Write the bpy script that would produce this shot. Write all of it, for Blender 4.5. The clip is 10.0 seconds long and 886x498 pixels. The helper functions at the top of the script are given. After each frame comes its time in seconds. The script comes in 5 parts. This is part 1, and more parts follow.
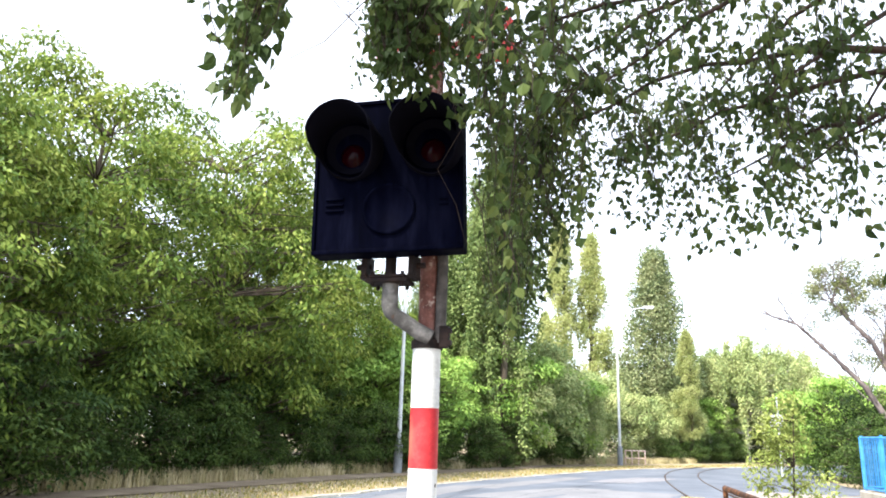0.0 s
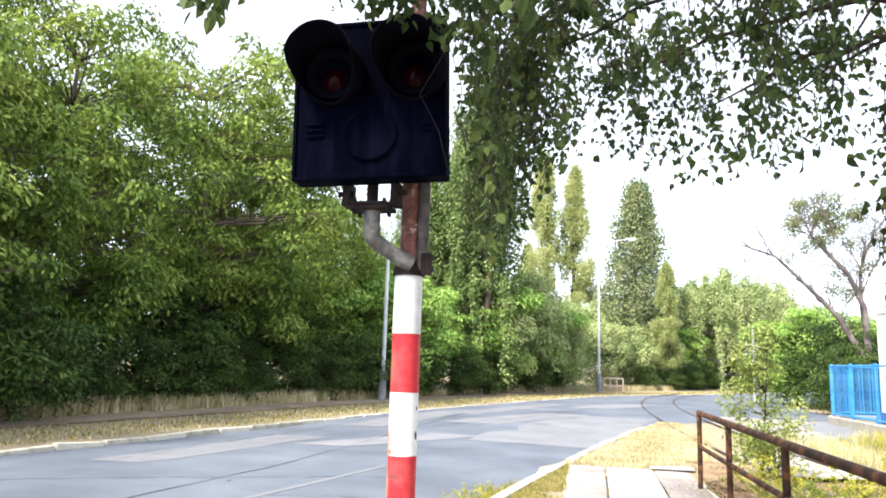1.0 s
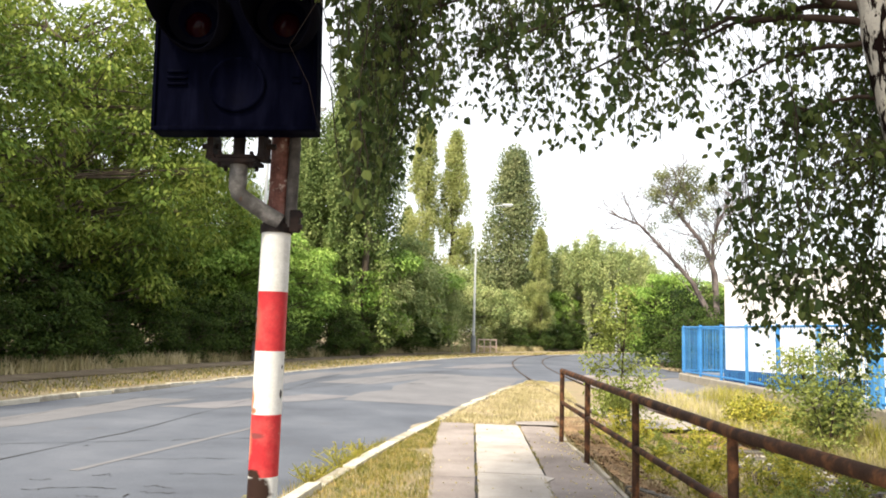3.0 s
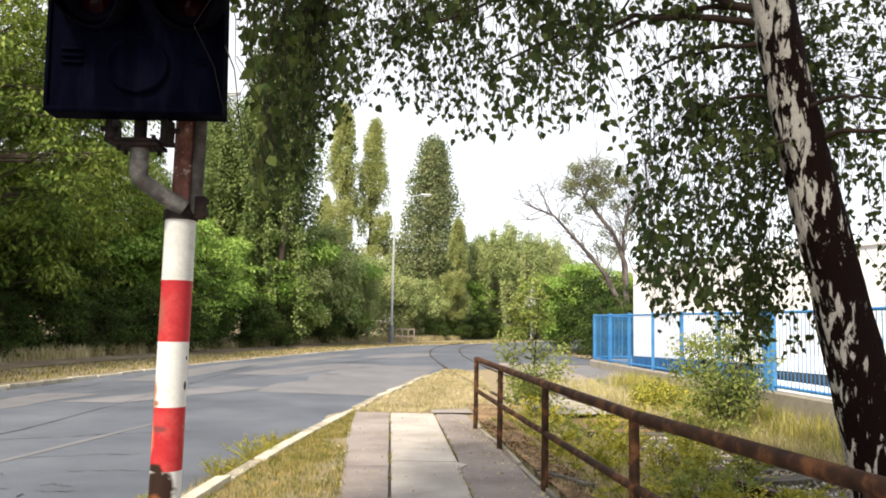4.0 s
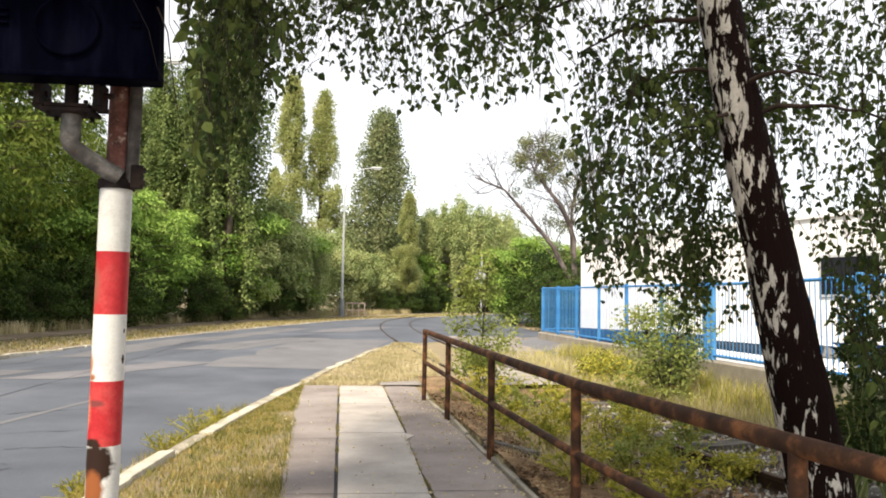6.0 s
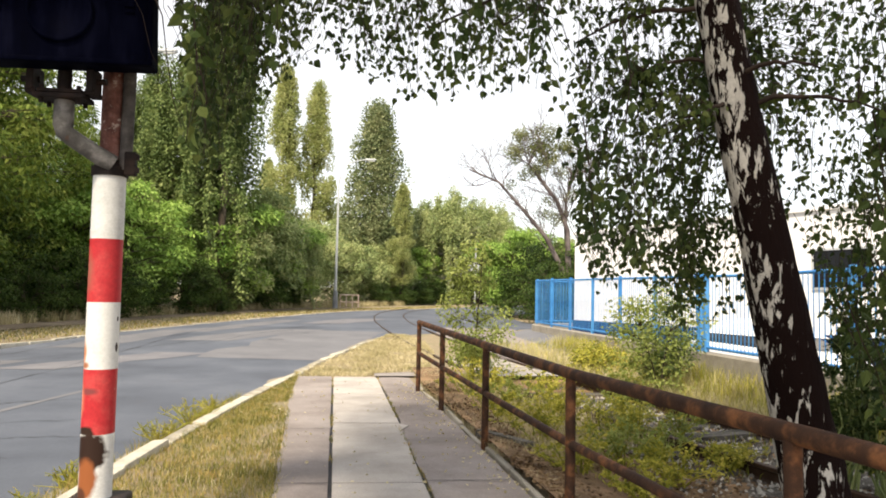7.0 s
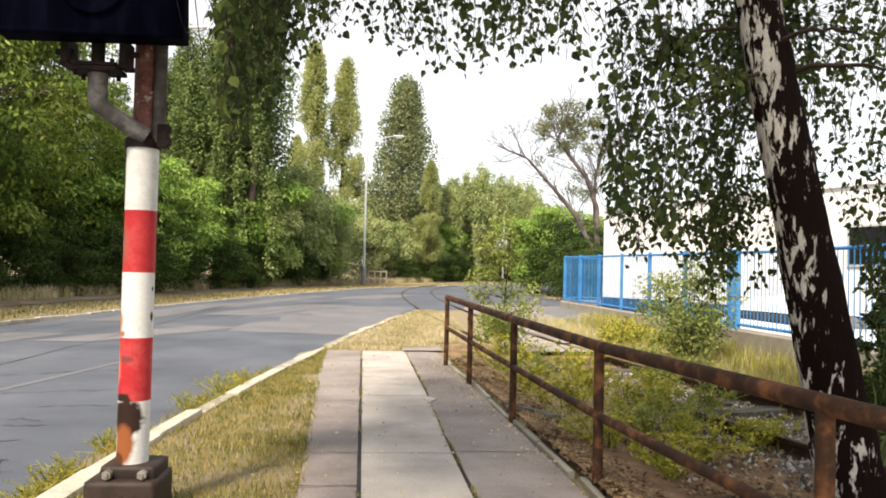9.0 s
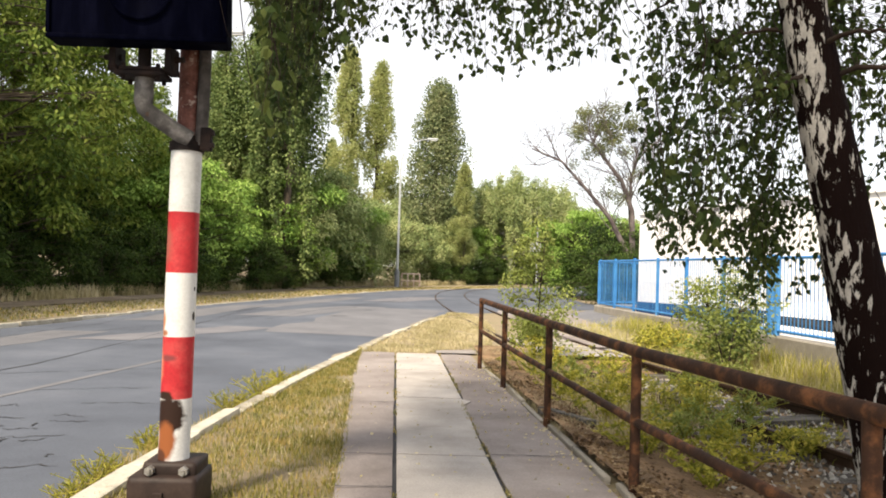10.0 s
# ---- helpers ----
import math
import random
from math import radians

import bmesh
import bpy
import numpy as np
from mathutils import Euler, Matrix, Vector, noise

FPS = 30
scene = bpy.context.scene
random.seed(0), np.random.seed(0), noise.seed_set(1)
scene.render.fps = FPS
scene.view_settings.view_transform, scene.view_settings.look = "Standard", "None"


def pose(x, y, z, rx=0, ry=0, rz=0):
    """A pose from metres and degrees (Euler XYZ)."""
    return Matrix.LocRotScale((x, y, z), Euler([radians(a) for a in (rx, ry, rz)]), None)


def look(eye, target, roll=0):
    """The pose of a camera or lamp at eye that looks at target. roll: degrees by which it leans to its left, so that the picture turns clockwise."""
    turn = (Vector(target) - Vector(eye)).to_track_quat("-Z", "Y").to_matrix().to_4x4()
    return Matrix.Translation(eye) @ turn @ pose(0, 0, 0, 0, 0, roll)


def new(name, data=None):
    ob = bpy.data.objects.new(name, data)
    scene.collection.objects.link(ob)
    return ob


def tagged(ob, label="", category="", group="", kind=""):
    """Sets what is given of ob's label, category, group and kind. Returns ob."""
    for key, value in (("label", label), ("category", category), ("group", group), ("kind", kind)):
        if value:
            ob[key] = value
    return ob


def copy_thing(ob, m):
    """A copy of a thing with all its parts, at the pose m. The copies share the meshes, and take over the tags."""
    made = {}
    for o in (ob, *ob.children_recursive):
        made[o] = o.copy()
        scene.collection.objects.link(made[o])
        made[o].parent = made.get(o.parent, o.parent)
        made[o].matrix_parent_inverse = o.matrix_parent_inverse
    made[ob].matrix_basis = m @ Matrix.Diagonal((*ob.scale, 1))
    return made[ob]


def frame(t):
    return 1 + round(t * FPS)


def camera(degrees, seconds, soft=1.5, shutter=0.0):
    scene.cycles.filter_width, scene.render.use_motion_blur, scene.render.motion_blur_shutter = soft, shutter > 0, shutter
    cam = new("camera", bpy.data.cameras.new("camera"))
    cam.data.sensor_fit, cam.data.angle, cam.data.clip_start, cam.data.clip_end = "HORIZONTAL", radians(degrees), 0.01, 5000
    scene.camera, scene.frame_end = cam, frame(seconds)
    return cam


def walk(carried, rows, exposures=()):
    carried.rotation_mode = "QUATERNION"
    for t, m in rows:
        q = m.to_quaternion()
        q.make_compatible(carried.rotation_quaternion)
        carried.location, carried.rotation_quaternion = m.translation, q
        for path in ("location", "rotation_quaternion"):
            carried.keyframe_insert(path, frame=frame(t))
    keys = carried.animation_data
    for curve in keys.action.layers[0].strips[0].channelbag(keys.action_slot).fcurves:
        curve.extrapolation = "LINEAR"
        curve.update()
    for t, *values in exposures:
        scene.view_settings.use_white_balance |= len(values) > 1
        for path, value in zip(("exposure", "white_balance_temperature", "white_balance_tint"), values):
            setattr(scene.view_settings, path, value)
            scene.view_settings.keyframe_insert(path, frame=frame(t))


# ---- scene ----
cam = camera(62.3, 10.0, 1.85)
PATH = [
    (0, (0.964, -0.916, 1.432), (0.458, 0.95, 1.944), 2.0),
    (0.5, (0.971, -0.935, 1.419), (0.487, 0.955, 1.861), 2.0),
    (1, (0.972, -0.894, 1.412), (0.504, 1.022, 1.743), 2.0),
    (1.5, (0.981, -0.909, 1.406), (0.564, 1.028, 1.676), 2.4),
    (2, (0.997, -0.909, 1.403), (0.626, 1.04, 1.659), 2.3),
    (2.5, (1.009, -0.887, 1.402), (0.732, 1.077, 1.661), 2.5),
    (3, (1.032, -0.88, 1.394), (0.886, 1.1, 1.635), 1.9),
    (4.5, (1.09, -0.877, 1.386), (1.232, 1.106, 1.604), 1.4),
    (5, (1.097, -0.875, 1.382), (1.273, 1.106, 1.593), 1.3),
    (5.5, (1.103, -0.87, 1.379), (1.302, 1.112, 1.561), 1.2),
    (6, (1.114, -0.87, 1.373), (1.324, 1.113, 1.525), 1.1),
    (7.5, (1.1, -0.851, 1.345), (1.331, 1.132, 1.461), 1.4),
    (8, (1.098, -0.857, 1.335), (1.296, 1.131, 1.418), 1.2),
    (8.5, (1.104, -0.856, 1.322), (1.29, 1.134, 1.385), 1.4),
    (9, (1.1, -0.859, 1.323), (1.254, 1.134, 1.391), 1.5),
    (9.5, (1.098, -0.866, 1.32), (1.23, 1.128, 1.385), 2.0),
    (10, (1.076, -0.87, 1.322), (1.14, 1.127, 1.395), 2.0),
]
walk(cam, [(t, look(eye, target, roll)) for t, eye, target, roll in PATH], [(0, 1.52, 6050, 10), (1.0, 1.34, 6050, 10), (2.0, 1.08, 6350, 10), (2.5, 0.93, 6650, 10), (3.0, 0.79, 6850, 10), (4.5, 0.44, 6850, 11), (6.0, 0.47, 6950, 11), (10, 0.48, 7000, 12)])

# ---- light ----
SUN_EL, SUN_AZ = 50.0, -150.0    # degrees; azimuth from +y towards +x
world = bpy.data.worlds.new("bright_cloudy_sky")
scene.world = world
world.use_nodes = True
wt = world.node_tree
wt.nodes.clear()
sky = wt.nodes.new("ShaderNodeTexSky")
sky.sky_type, sky.sun_disc = "NISHITA", False
sky.sun_elevation, sky.sun_rotation = radians(SUN_EL), radians(SUN_AZ)
sky_bg, cloud_bg, both = (wt.nodes.new(n) for n in ("ShaderNodeBackground", "ShaderNodeBackground", "ShaderNodeAddShader"))
sky_bg.inputs[1].default_value = 0.07
cloud_bg.inputs[0].default_value, cloud_bg.inputs[1].default_value = (1.0, 0.985, 0.97, 1), 0.72
wo = wt.nodes.new("ShaderNodeOutputWorld")
wt.links.new(sky.outputs[0], sky_bg.inputs[0])
wt.links.new(sky_bg.outputs[0], both.inputs[0])
wt.links.new(cloud_bg.outputs[0], both.inputs[1])
wt.links.new(both.outputs[0], wo.inputs[0])
sun = new("sun", bpy.data.lights.new("sun", "SUN"))
sun.data.energy, sun.data.angle, sun.data.color = 5.0, radians(8), (1.0, 0.91, 0.76)
a, e = radians(SUN_AZ), radians(SUN_EL)
sun.matrix_world = look((math.sin(a) * math.cos(e) * 50, math.cos(a) * math.cos(e) * 50, math.sin(e) * 50), (0, 0, 0))

# ---- materials ----
RNG = np.random.default_rng(7)


def surf(name, stops, big=1.0, fine=30.0, rough=0.8, metal=0.0, bump=0.3, depth=0.01, vary=0.0, island=0.0, stretch=(1, 1, 1), speck=None, gloss=0.2):
    """Two-scale noise surface: stops are the colours of the coarse pattern, fine the grain, vary the difference between objects."""
    m = bpy.data.materials.new(name)
    m.use_nodes = True
    t, nodes = m.node_tree, m.node_tree.nodes
    p = nodes["Principled BSDF"]
    co, mp = nodes.new("ShaderNodeTexCoord"), nodes.new("ShaderNodeMapping")
    mp.inputs["Scale"].default_value = stretch
    t.links.new(co.outputs["Object"], mp.inputs[0])
    n1, n2 = nodes.new("ShaderNodeTexNoise"), nodes.new("ShaderNodeTexNoise")
    n1.inputs["Scale"].default_value, n1.inputs["Detail"].default_value, n1.inputs["Roughness"].default_value = big, 6, 0.62
    n2.inputs["Scale"].default_value, n2.inputs["Detail"].default_value, n2.inputs["Roughness"].default_value = fine, 5, 0.7
    for n in (n1, n2):
        t.links.new(mp.outputs[0], n.inputs["Vector"])
    ramp = nodes.new("ShaderNodeValToRGB")
    els = ramp.color_ramp.elements
    k = len(stops)
    for i, c in enumerate(stops):
        pos = 0.32 + 0.36 * i / max(1, k - 1)
        el = els[i] if i < 2 else els.new(pos)
        el.position = pos
        el.color = (*c, 1)
    fac = n1.outputs["Fac"]
    for source, amount in (("rnd", vary), ("isl", island)):
        if amount:
            if source == "rnd":
                src = nodes.new("ShaderNodeObjectInfo").outputs["Random"]
            else:
                src = nodes.new("ShaderNodeNewGeometry").outputs["Random Per Island"]
            ma = nodes.new("ShaderNodeMath")
            ma.operation = "MULTIPLY_ADD"
            t.links.new(src, ma.inputs[0])
            ma.inputs[1].default_value = amount
            ad = nodes.new("ShaderNodeMath")
            ad.operation = "SUBTRACT"
            t.links.new(fac, ad.inputs[0])
            ad.inputs[1].default_value = amount / 2
            t.links.new(ad.outputs[0], ma.inputs[2])
            fac = ma.outputs[0]
    t.links.new(fac, ramp.inputs[0])
    mul = nodes.new("ShaderNodeMix")
    mul.data_type, mul.blend_type = "RGBA", "OVERLAY"
    mul.inputs[0].default_value = 0.45
    t.links.new(ramp.outputs[0], mul.inputs[6])
    t.links.new(n2.outputs["Fac"], mul.inputs[7])
    col = mul.outputs[2]
    if speck:
        sc, lo, hi, c = speck
        n3 = nodes.new("ShaderNodeTexNoise")
        n3.inputs["Scale"].default_value, n3.inputs["Detail"].default_value, n3.inputs["Roughness"].default_value = sc, 8, 0.7
        t.links.new(mp.outputs[0], n3.inputs["Vector"])
        mr = nodes.new("ShaderNodeMapRange")
        mr.inputs[1].default_value, mr.inputs[2].default_value = lo, hi
        t.links.new(n3.outputs["Fac"], mr.inputs[0])
        mx = nodes.new("ShaderNodeMix")
        mx.data_type = "RGBA"
        t.links.new(mr.outputs[0], mx.inputs[0])
        t.links.new(col, mx.inputs[6])
        mx.inputs[7].default_value = (*c, 1)
        col = mx.outputs[2]
    t.links.new(col, p.inputs["Base Color"])
    rr = nodes.new("ShaderNodeMapRange")
    rr.inputs[3].default_value, rr.inputs[4].default_value = max(0.02, rough - 0.12), min(1, rough + 0.12)
    t.links.new(n2.outputs["Fac"], rr.inputs[0])
    t.links.new(rr.outputs[0], p.inputs["Roughness"])
    p.inputs["Metallic"].default_value = metal
    p.inputs["Specular IOR Level"].default_value = gloss
    if bump:
        b = nodes.new("ShaderNodeBump")
        b.inputs["Strength"].default_value, b.inputs["Distance"].default_value = bump, depth
        t.links.new(n2.outputs["Fac"], b.inputs["Height"])
        t.links.new(b.outputs[0], p.inputs["Normal"])
    return m


def leafy(name, stops, clump=0.5, through_light=0.3, rough=0.55):
    """Leaf surface: every leaf its own shade, clumps shifting slowly, some light passing through."""
    m = bpy.data.materials.new(name)
    m.use_nodes = True
    t, nodes = m.node_tree, m.node_tree.nodes
    p = nodes["Principled BSDF"]
    p.inputs["Roughness"].default_value = rough
    p.inputs["Specular IOR Level"].default_value = 0.14
    geo, co, n1 = nodes.new("ShaderNodeNewGeometry"), nodes.new("ShaderNodeTexCoord"), nodes.new("ShaderNodeTexNoise")
    n1.inputs["Scale"].default_value, n1.inputs["Detail"].default_value = clump, 3
    t.links.new(co.outputs["Object"], n1.inputs["Vector"])
    ma = nodes.new("ShaderNodeMath")
    ma.operation = "MULTIPLY_ADD"
    t.links.new(geo.outputs["Random Per Island"], ma.inputs[0])
    ma.inputs[1].default_value = 0.4
    sb = nodes.new("ShaderNodeMath")
    sb.operation = "SUBTRACT"
    t.links.new(n1.outputs["Fac"], sb.inputs[0])
    sb.inputs[1].default_value = 0.2
    t.links.new(sb.outputs[0], ma.inputs[2])
    ramp = nodes.new("ShaderNodeValToRGB")
    els = ramp.color_ramp.elements
    for i, c in enumerate(stops):
        pos = 0.2 + 0.6 * i / (len(stops) - 1)
        el = els[i] if i < 2 else els.new(pos)
        el.position, el.color = pos, (*c, 1)
    t.links.new(ma.outputs[0], ramp.inputs[0])
    t.links.new(ramp.outputs[0], p.inputs["Base Color"])
    tr, mix = nodes.new("ShaderNodeBsdfTranslucent"), nodes.new("ShaderNodeMixShader")
    t.links.new(ramp.outputs[0], tr.inputs[0])
    mix.inputs[0].default_value = through_light
    t.links.new(p.outputs[0], mix.inputs[1])
    t.links.new(tr.outputs[0], mix.inputs[2])
    t.links.new(mix.outputs[0], nodes["Material Output"].inputs[0])
    return m


ASPHALT = surf("worn_asphalt", [(0.0686, 0.0772, 0.097), (0.0969, 0.109, 0.134), (0.129, 0.142, 0.17)], 0.35, 60, 0.85, bump=0.5, depth=0.006, speck=(0.9, 0.62, 0.72, (0.10, 0.10, 0.11)))
PALE_ASPHALT = surf("bleached_asphalt_strip", [(0.126, 0.128, 0.14), (0.17, 0.172, 0.185)], 0.8, 70, 0.88, bump=0.5, depth=0.006)
PATCH_ASPHALT = surf("newer_asphalt_patch", [(0.141, 0.141, 0.158), (0.184, 0.184, 0.196)], 1.2, 70, 0.88, bump=0.5, depth=0.006)
PATH_ASPHALT = surf("pavement_asphalt", [(0.163, 0.139, 0.128), (0.243, 0.212, 0.199), (0.325, 0.29, 0.273)], 0.8, 70, 0.9, bump=0.5, depth=0.005, speck=(3.0, 0.66, 0.75, (0.12, 0.11, 0.10)))
PALE_PATH = surf("pale_worn_path", [(0.213, 0.19, 0.176), (0.279, 0.254, 0.238), (0.328, 0.303, 0.283)], 0.9, 70, 0.9, bump=0.5, depth=0.005)
TAR = surf("tar_crack", [(0.03, 0.03, 0.034), (0.06, 0.06, 0.065)], 3, 40, 0.8)
SLAB = surf("concrete_slab", [(0.287, 0.264, 0.239), (0.382, 0.353, 0.325), (0.469, 0.435, 0.402)], 1.2, 80, 0.9, bump=0.5, depth=0.005, vary=0.15, speck=(6, 0.66, 0.75, (0.22, 0.2, 0.17)))
GUTTER = surf("sandy_gutter_dust", [(0.15, 0.14, 0.125), (0.23, 0.205, 0.165), (0.31, 0.27, 0.2)], 2.5, 60, 0.95, bump=0.5, depth=0.006)
KERB = surf("pale_kerb_concrete", [(0.266, 0.242, 0.19), (0.408, 0.38, 0.314), (0.494, 0.465, 0.389)], 4, 40, 0.9, bump=0.6, depth=0.01, vary=0.35, speck=(5, 0.62, 0.72, (0.2, 0.18, 0.13)))
SOIL = surf("dry_soil_and_thatch", [(0.213, 0.172, 0.111), (0.295, 0.238, 0.156), (0.23, 0.205, 0.115)], 1.1, 45, 0.95, bump=0.9, depth=0.03)
BALLAST = surf("grey_ballast", [(0.108, 0.096, 0.084), (0.312, 0.288, 0.258), (0.672, 0.648, 0.6)], 2, 35, 0.95, bump=1.0, depth=0.04, island=0.7)
CONCRETE = surf("weathered_concrete", [(0.221, 0.201, 0.164), (0.295, 0.271, 0.23), (0.344, 0.32, 0.279)], 1.5, 40, 0.92, bump=0.5, speck=(2, 0.6, 0.72, (0.14, 0.13, 0.09)))
RUST = surf("rusted_steel", [(0.02, 0.0105, 0.008), (0.05, 0.024, 0.014), (0.20, 0.085, 0.036)], 7, 90, 0.75, metal=0.1, bump=0.6, depth=0.003, speck=(9, 0.6, 0.68, (0.05, 0.025, 0.016)))
RAIL_STEEL = surf("brown_rail_steel", [(0.035, 0.02, 0.014), (0.07, 0.042, 0.028)], 5, 60, 0.6, metal=0.4, bump=0.4, depth=0.003)
TIMBER = surf("weathered_sleeper_timber", [(0.035, 0.03, 0.025), (0.11, 0.1, 0.085), (0.18, 0.165, 0.15)], 2, 30, 0.9, bump=0.8, stretch=(1, 6, 6))
WHITE_PAINT = surf("white_enamel_paint", [(0.533, 0.533, 0.516), (0.654, 0.654, 0.636), (0.688, 0.688, 0.671)], 4, 60, 0.45, bump=0.15, depth=0.002, speck=(7, 0.70, 0.73, (0.10, 0.07, 0.05)))
RED_PAINT = surf("faded_red_paint", [(0.357, 0.0187, 0.0255), (0.442, 0.0298, 0.0357), (0.51, 0.0765, 0.0723)], 4, 50, 0.45, bump=0.15, depth=0.002, speck=(15, 0.64, 0.69, (0.58, 0.34, 0.29)))
RUSTY_RED = surf("flaking_red_oxide", [(0.07, 0.032, 0.026), (0.15, 0.064, 0.052), (0.25, 0.14, 0.12)], 12, 70, 0.8, bump=0.6, depth=0.003, speck=(16, 0.58, 0.64, (0.40, 0.33, 0.29)))
NAVY = surf("black_blue_enamel", [(0.0004, 0.0006, 0.003), (0.0008, 0.0011, 0.0052), (0.003, 0.0036, 0.011)], 3, 40, 0.6, bump=0.1, depth=0.002, stretch=(3, 3, 0.6), gloss=0.008)
HOOD_BLACK = surf("matt_black_hood", [(0.0015, 0.0015, 0.004), (0.003, 0.003, 0.007)], 4, 40, 0.8, bump=0.1, depth=0.002, gloss=0.05)
LENS_RED = surf("dark_red_lens", [(0.007, 0.0004, 0.001), (0.012, 0.0007, 0.002)], 4, 30, 0.1, bump=0.0, gloss=0.05)
PIPE_GREY = surf("grey_painted_pipe", [(0.045, 0.042, 0.04), (0.10, 0.096, 0.093), (0.22, 0.21, 0.205)], 9, 60, 0.6, bump=0.3, depth=0.002, speck=(10, 0.62, 0.68, (0.10, 0.05, 0.03)))
PIPE_DARK = surf("dark_weathered_pipe", [(0.03, 0.027, 0.026), (0.065, 0.058, 0.055), (0.12, 0.108, 0.10)], 9, 60, 0.65, bump=0.3, depth=0.002)
CAST = surf("brown_cast_iron", [(0.018, 0.012, 0.0102), (0.033, 0.0216, 0.018), (0.045, 0.03, 0.024)], 6, 60, 0.55, bump=0.4, depth=0.003)
DARK_RUST = surf("near_black_rusty_iron", [(0.005, 0.0035, 0.004), (0.011, 0.007, 0.0065), (0.025, 0.014, 0.011)], 9, 60, 0.75, bump=0.4, depth=0.003, gloss=0.2)
DIRT = surf("bare_brown_dirt", [(0.164, 0.127, 0.0861), (0.221, 0.176, 0.123), (0.271, 0.221, 0.156)], 1.2, 40, 0.95, bump=0.6, depth=0.02)
CINDER = surf("dark_cinder_bed", [(0.11, 0.0695, 0.0412), (0.233, 0.152, 0.0866), (0.407, 0.263, 0.152)], 2.2, 40, 0.95, bump=1.0, depth=0.03)
FADED_PAINT = surf("faded_barrier_paint", [(0.50, 0.33, 0.29), (0.66, 0.55, 0.50)], 4, 40, 0.7, bump=0.2)
BOLT = surf("worn_bolt_steel", [(0.25, 0.24, 0.22), (0.45, 0.43, 0.40)], 20, 80, 0.45, metal=0.7, bump=0.2)
BLUE = surf("bright_blue_fence_paint", [(0.0341, 0.181, 0.464), (0.0544, 0.245, 0.553), (0.0952, 0.307, 0.607)], 3, 50, 0.5, bump=0.1, vary=0.3)
CLADDING = surf("white_wall_cladding", [(0.80, 0.80, 0.81), (0.85, 0.85, 0.85)], 0.5, 20, 0.6, bump=0.1)
BLUE_BASE = surf("blue_plinth_paint", [(0.008, 0.024, 0.09), (0.014, 0.04, 0.13)], 1, 20, 0.6, bump=0.1)
DARK_GLASS = surf("dark_window_glass", [(0.012, 0.014, 0.018), (0.02, 0.022, 0.026)], 1, 10, 0.08, bump=0.0, gloss=0.5)
CAR_WHITE = surf("white_car_paint", [(0.70, 0.71, 0.73), (0.76, 0.77, 0.78)], 1, 10, 0.25, bump=0.0, gloss=0.5)
RUBBER = surf("black_rubber", [(0.012, 0.012, 0.012), (0.03, 0.03, 0.03)], 6, 40, 0.85, bump=0.2)
GALV = surf("grey_galvanised_steel", [(0.42, 0.44, 0.46), (0.55, 0.57, 0.58)], 2, 30, 0.55, metal=0.2, bump=0.1)
GALV_DARK = surf("dull_grey_post_foot", [(0.16, 0.17, 0.18), (0.24, 0.25, 0.26)], 3, 30, 0.7, bump=0.2)
BARK = surf("brown_bark", [(0.035, 0.026, 0.02), (0.085, 0.066, 0.05), (0.14, 0.115, 0.09)], 2, 18, 0.95, bump=1.0, depth=0.03, stretch=(1, 1, 0.25))
GREY_BARK = surf("grey_dead_bark", [(0.07, 0.055, 0.055), (0.14, 0.115, 0.11), (0.20, 0.17, 0.165)], 2, 18, 0.95, bump=0.8, depth=0.02)
TWIG = surf("dark_twig_bark", [(0.022, 0.015, 0.012), (0.05, 0.034, 0.026)], 6, 40, 0.85, bump=0.3)
PALE_BARK = surf("pale_birch_stem", [(0.3, 0.28, 0.25), (0.55, 0.53, 0.5)], 3, 20, 0.9, bump=0.4, stretch=(1, 1, 0.4))

MAPLE_LEAF = leafy("ash_maple_leaves", [(0.0375, 0.0706, 0.0144), (0.093, 0.15, 0.0252), (0.188, 0.25, 0.0432), (0.316, 0.358, 0.0859)], 0.35, 0.28)
SHRUB_LEAF = leafy("shrub_leaves", [(0.0195, 0.0424, 0.0129), (0.0521, 0.09, 0.0202), (0.11, 0.158, 0.0358)], 0.6)
BRIGHT_LEAF = leafy("bright_elder_leaves", [(0.101, 0.205, 0.0433), (0.253, 0.394, 0.078), (0.423, 0.545, 0.156)], 0.6, 0.28)
# the next three leaf colours are paled in place of distance haze
OLIVE_LEAF = leafy("olive_hedge_leaves", [(0.155, 0.223, 0.0935), (0.309, 0.368, 0.144), (0.488, 0.503, 0.238)], 0.5, 0.3)
POPLAR_LEAF = leafy("poplar_leaves", [(0.0942, 0.141, 0.0671), (0.205, 0.246, 0.118), (0.344, 0.358, 0.188)], 0.5, 0.28)
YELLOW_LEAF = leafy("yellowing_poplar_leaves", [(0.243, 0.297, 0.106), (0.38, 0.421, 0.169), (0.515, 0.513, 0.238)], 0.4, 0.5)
BIRCH_LEAF = leafy("birch_leaves", [(0.0215, 0.0388, 0.0117), (0.0497, 0.0791, 0.0219), (0.116, 0.145, 0.0392)], 1.2, 0.34)
WEED_LEAF = leafy("weed_leaves", [(0.115, 0.143, 0.0261), (0.376, 0.362, 0.0521), (0.647, 0.55, 0.13)], 2.0)
PALE_LEAF = leafy("pale_sapling_leaves", [(0.123, 0.163, 0.0374), (0.274, 0.325, 0.0826), (0.434, 0.465, 0.166)], 1.0, 0.4)
SPARSE_LEAF = leafy("dull_sparse_leaves", [(0.0756, 0.0924, 0.0378), (0.168, 0.193, 0.0756), (0.302, 0.302, 0.134)], 1.0, 0.3)
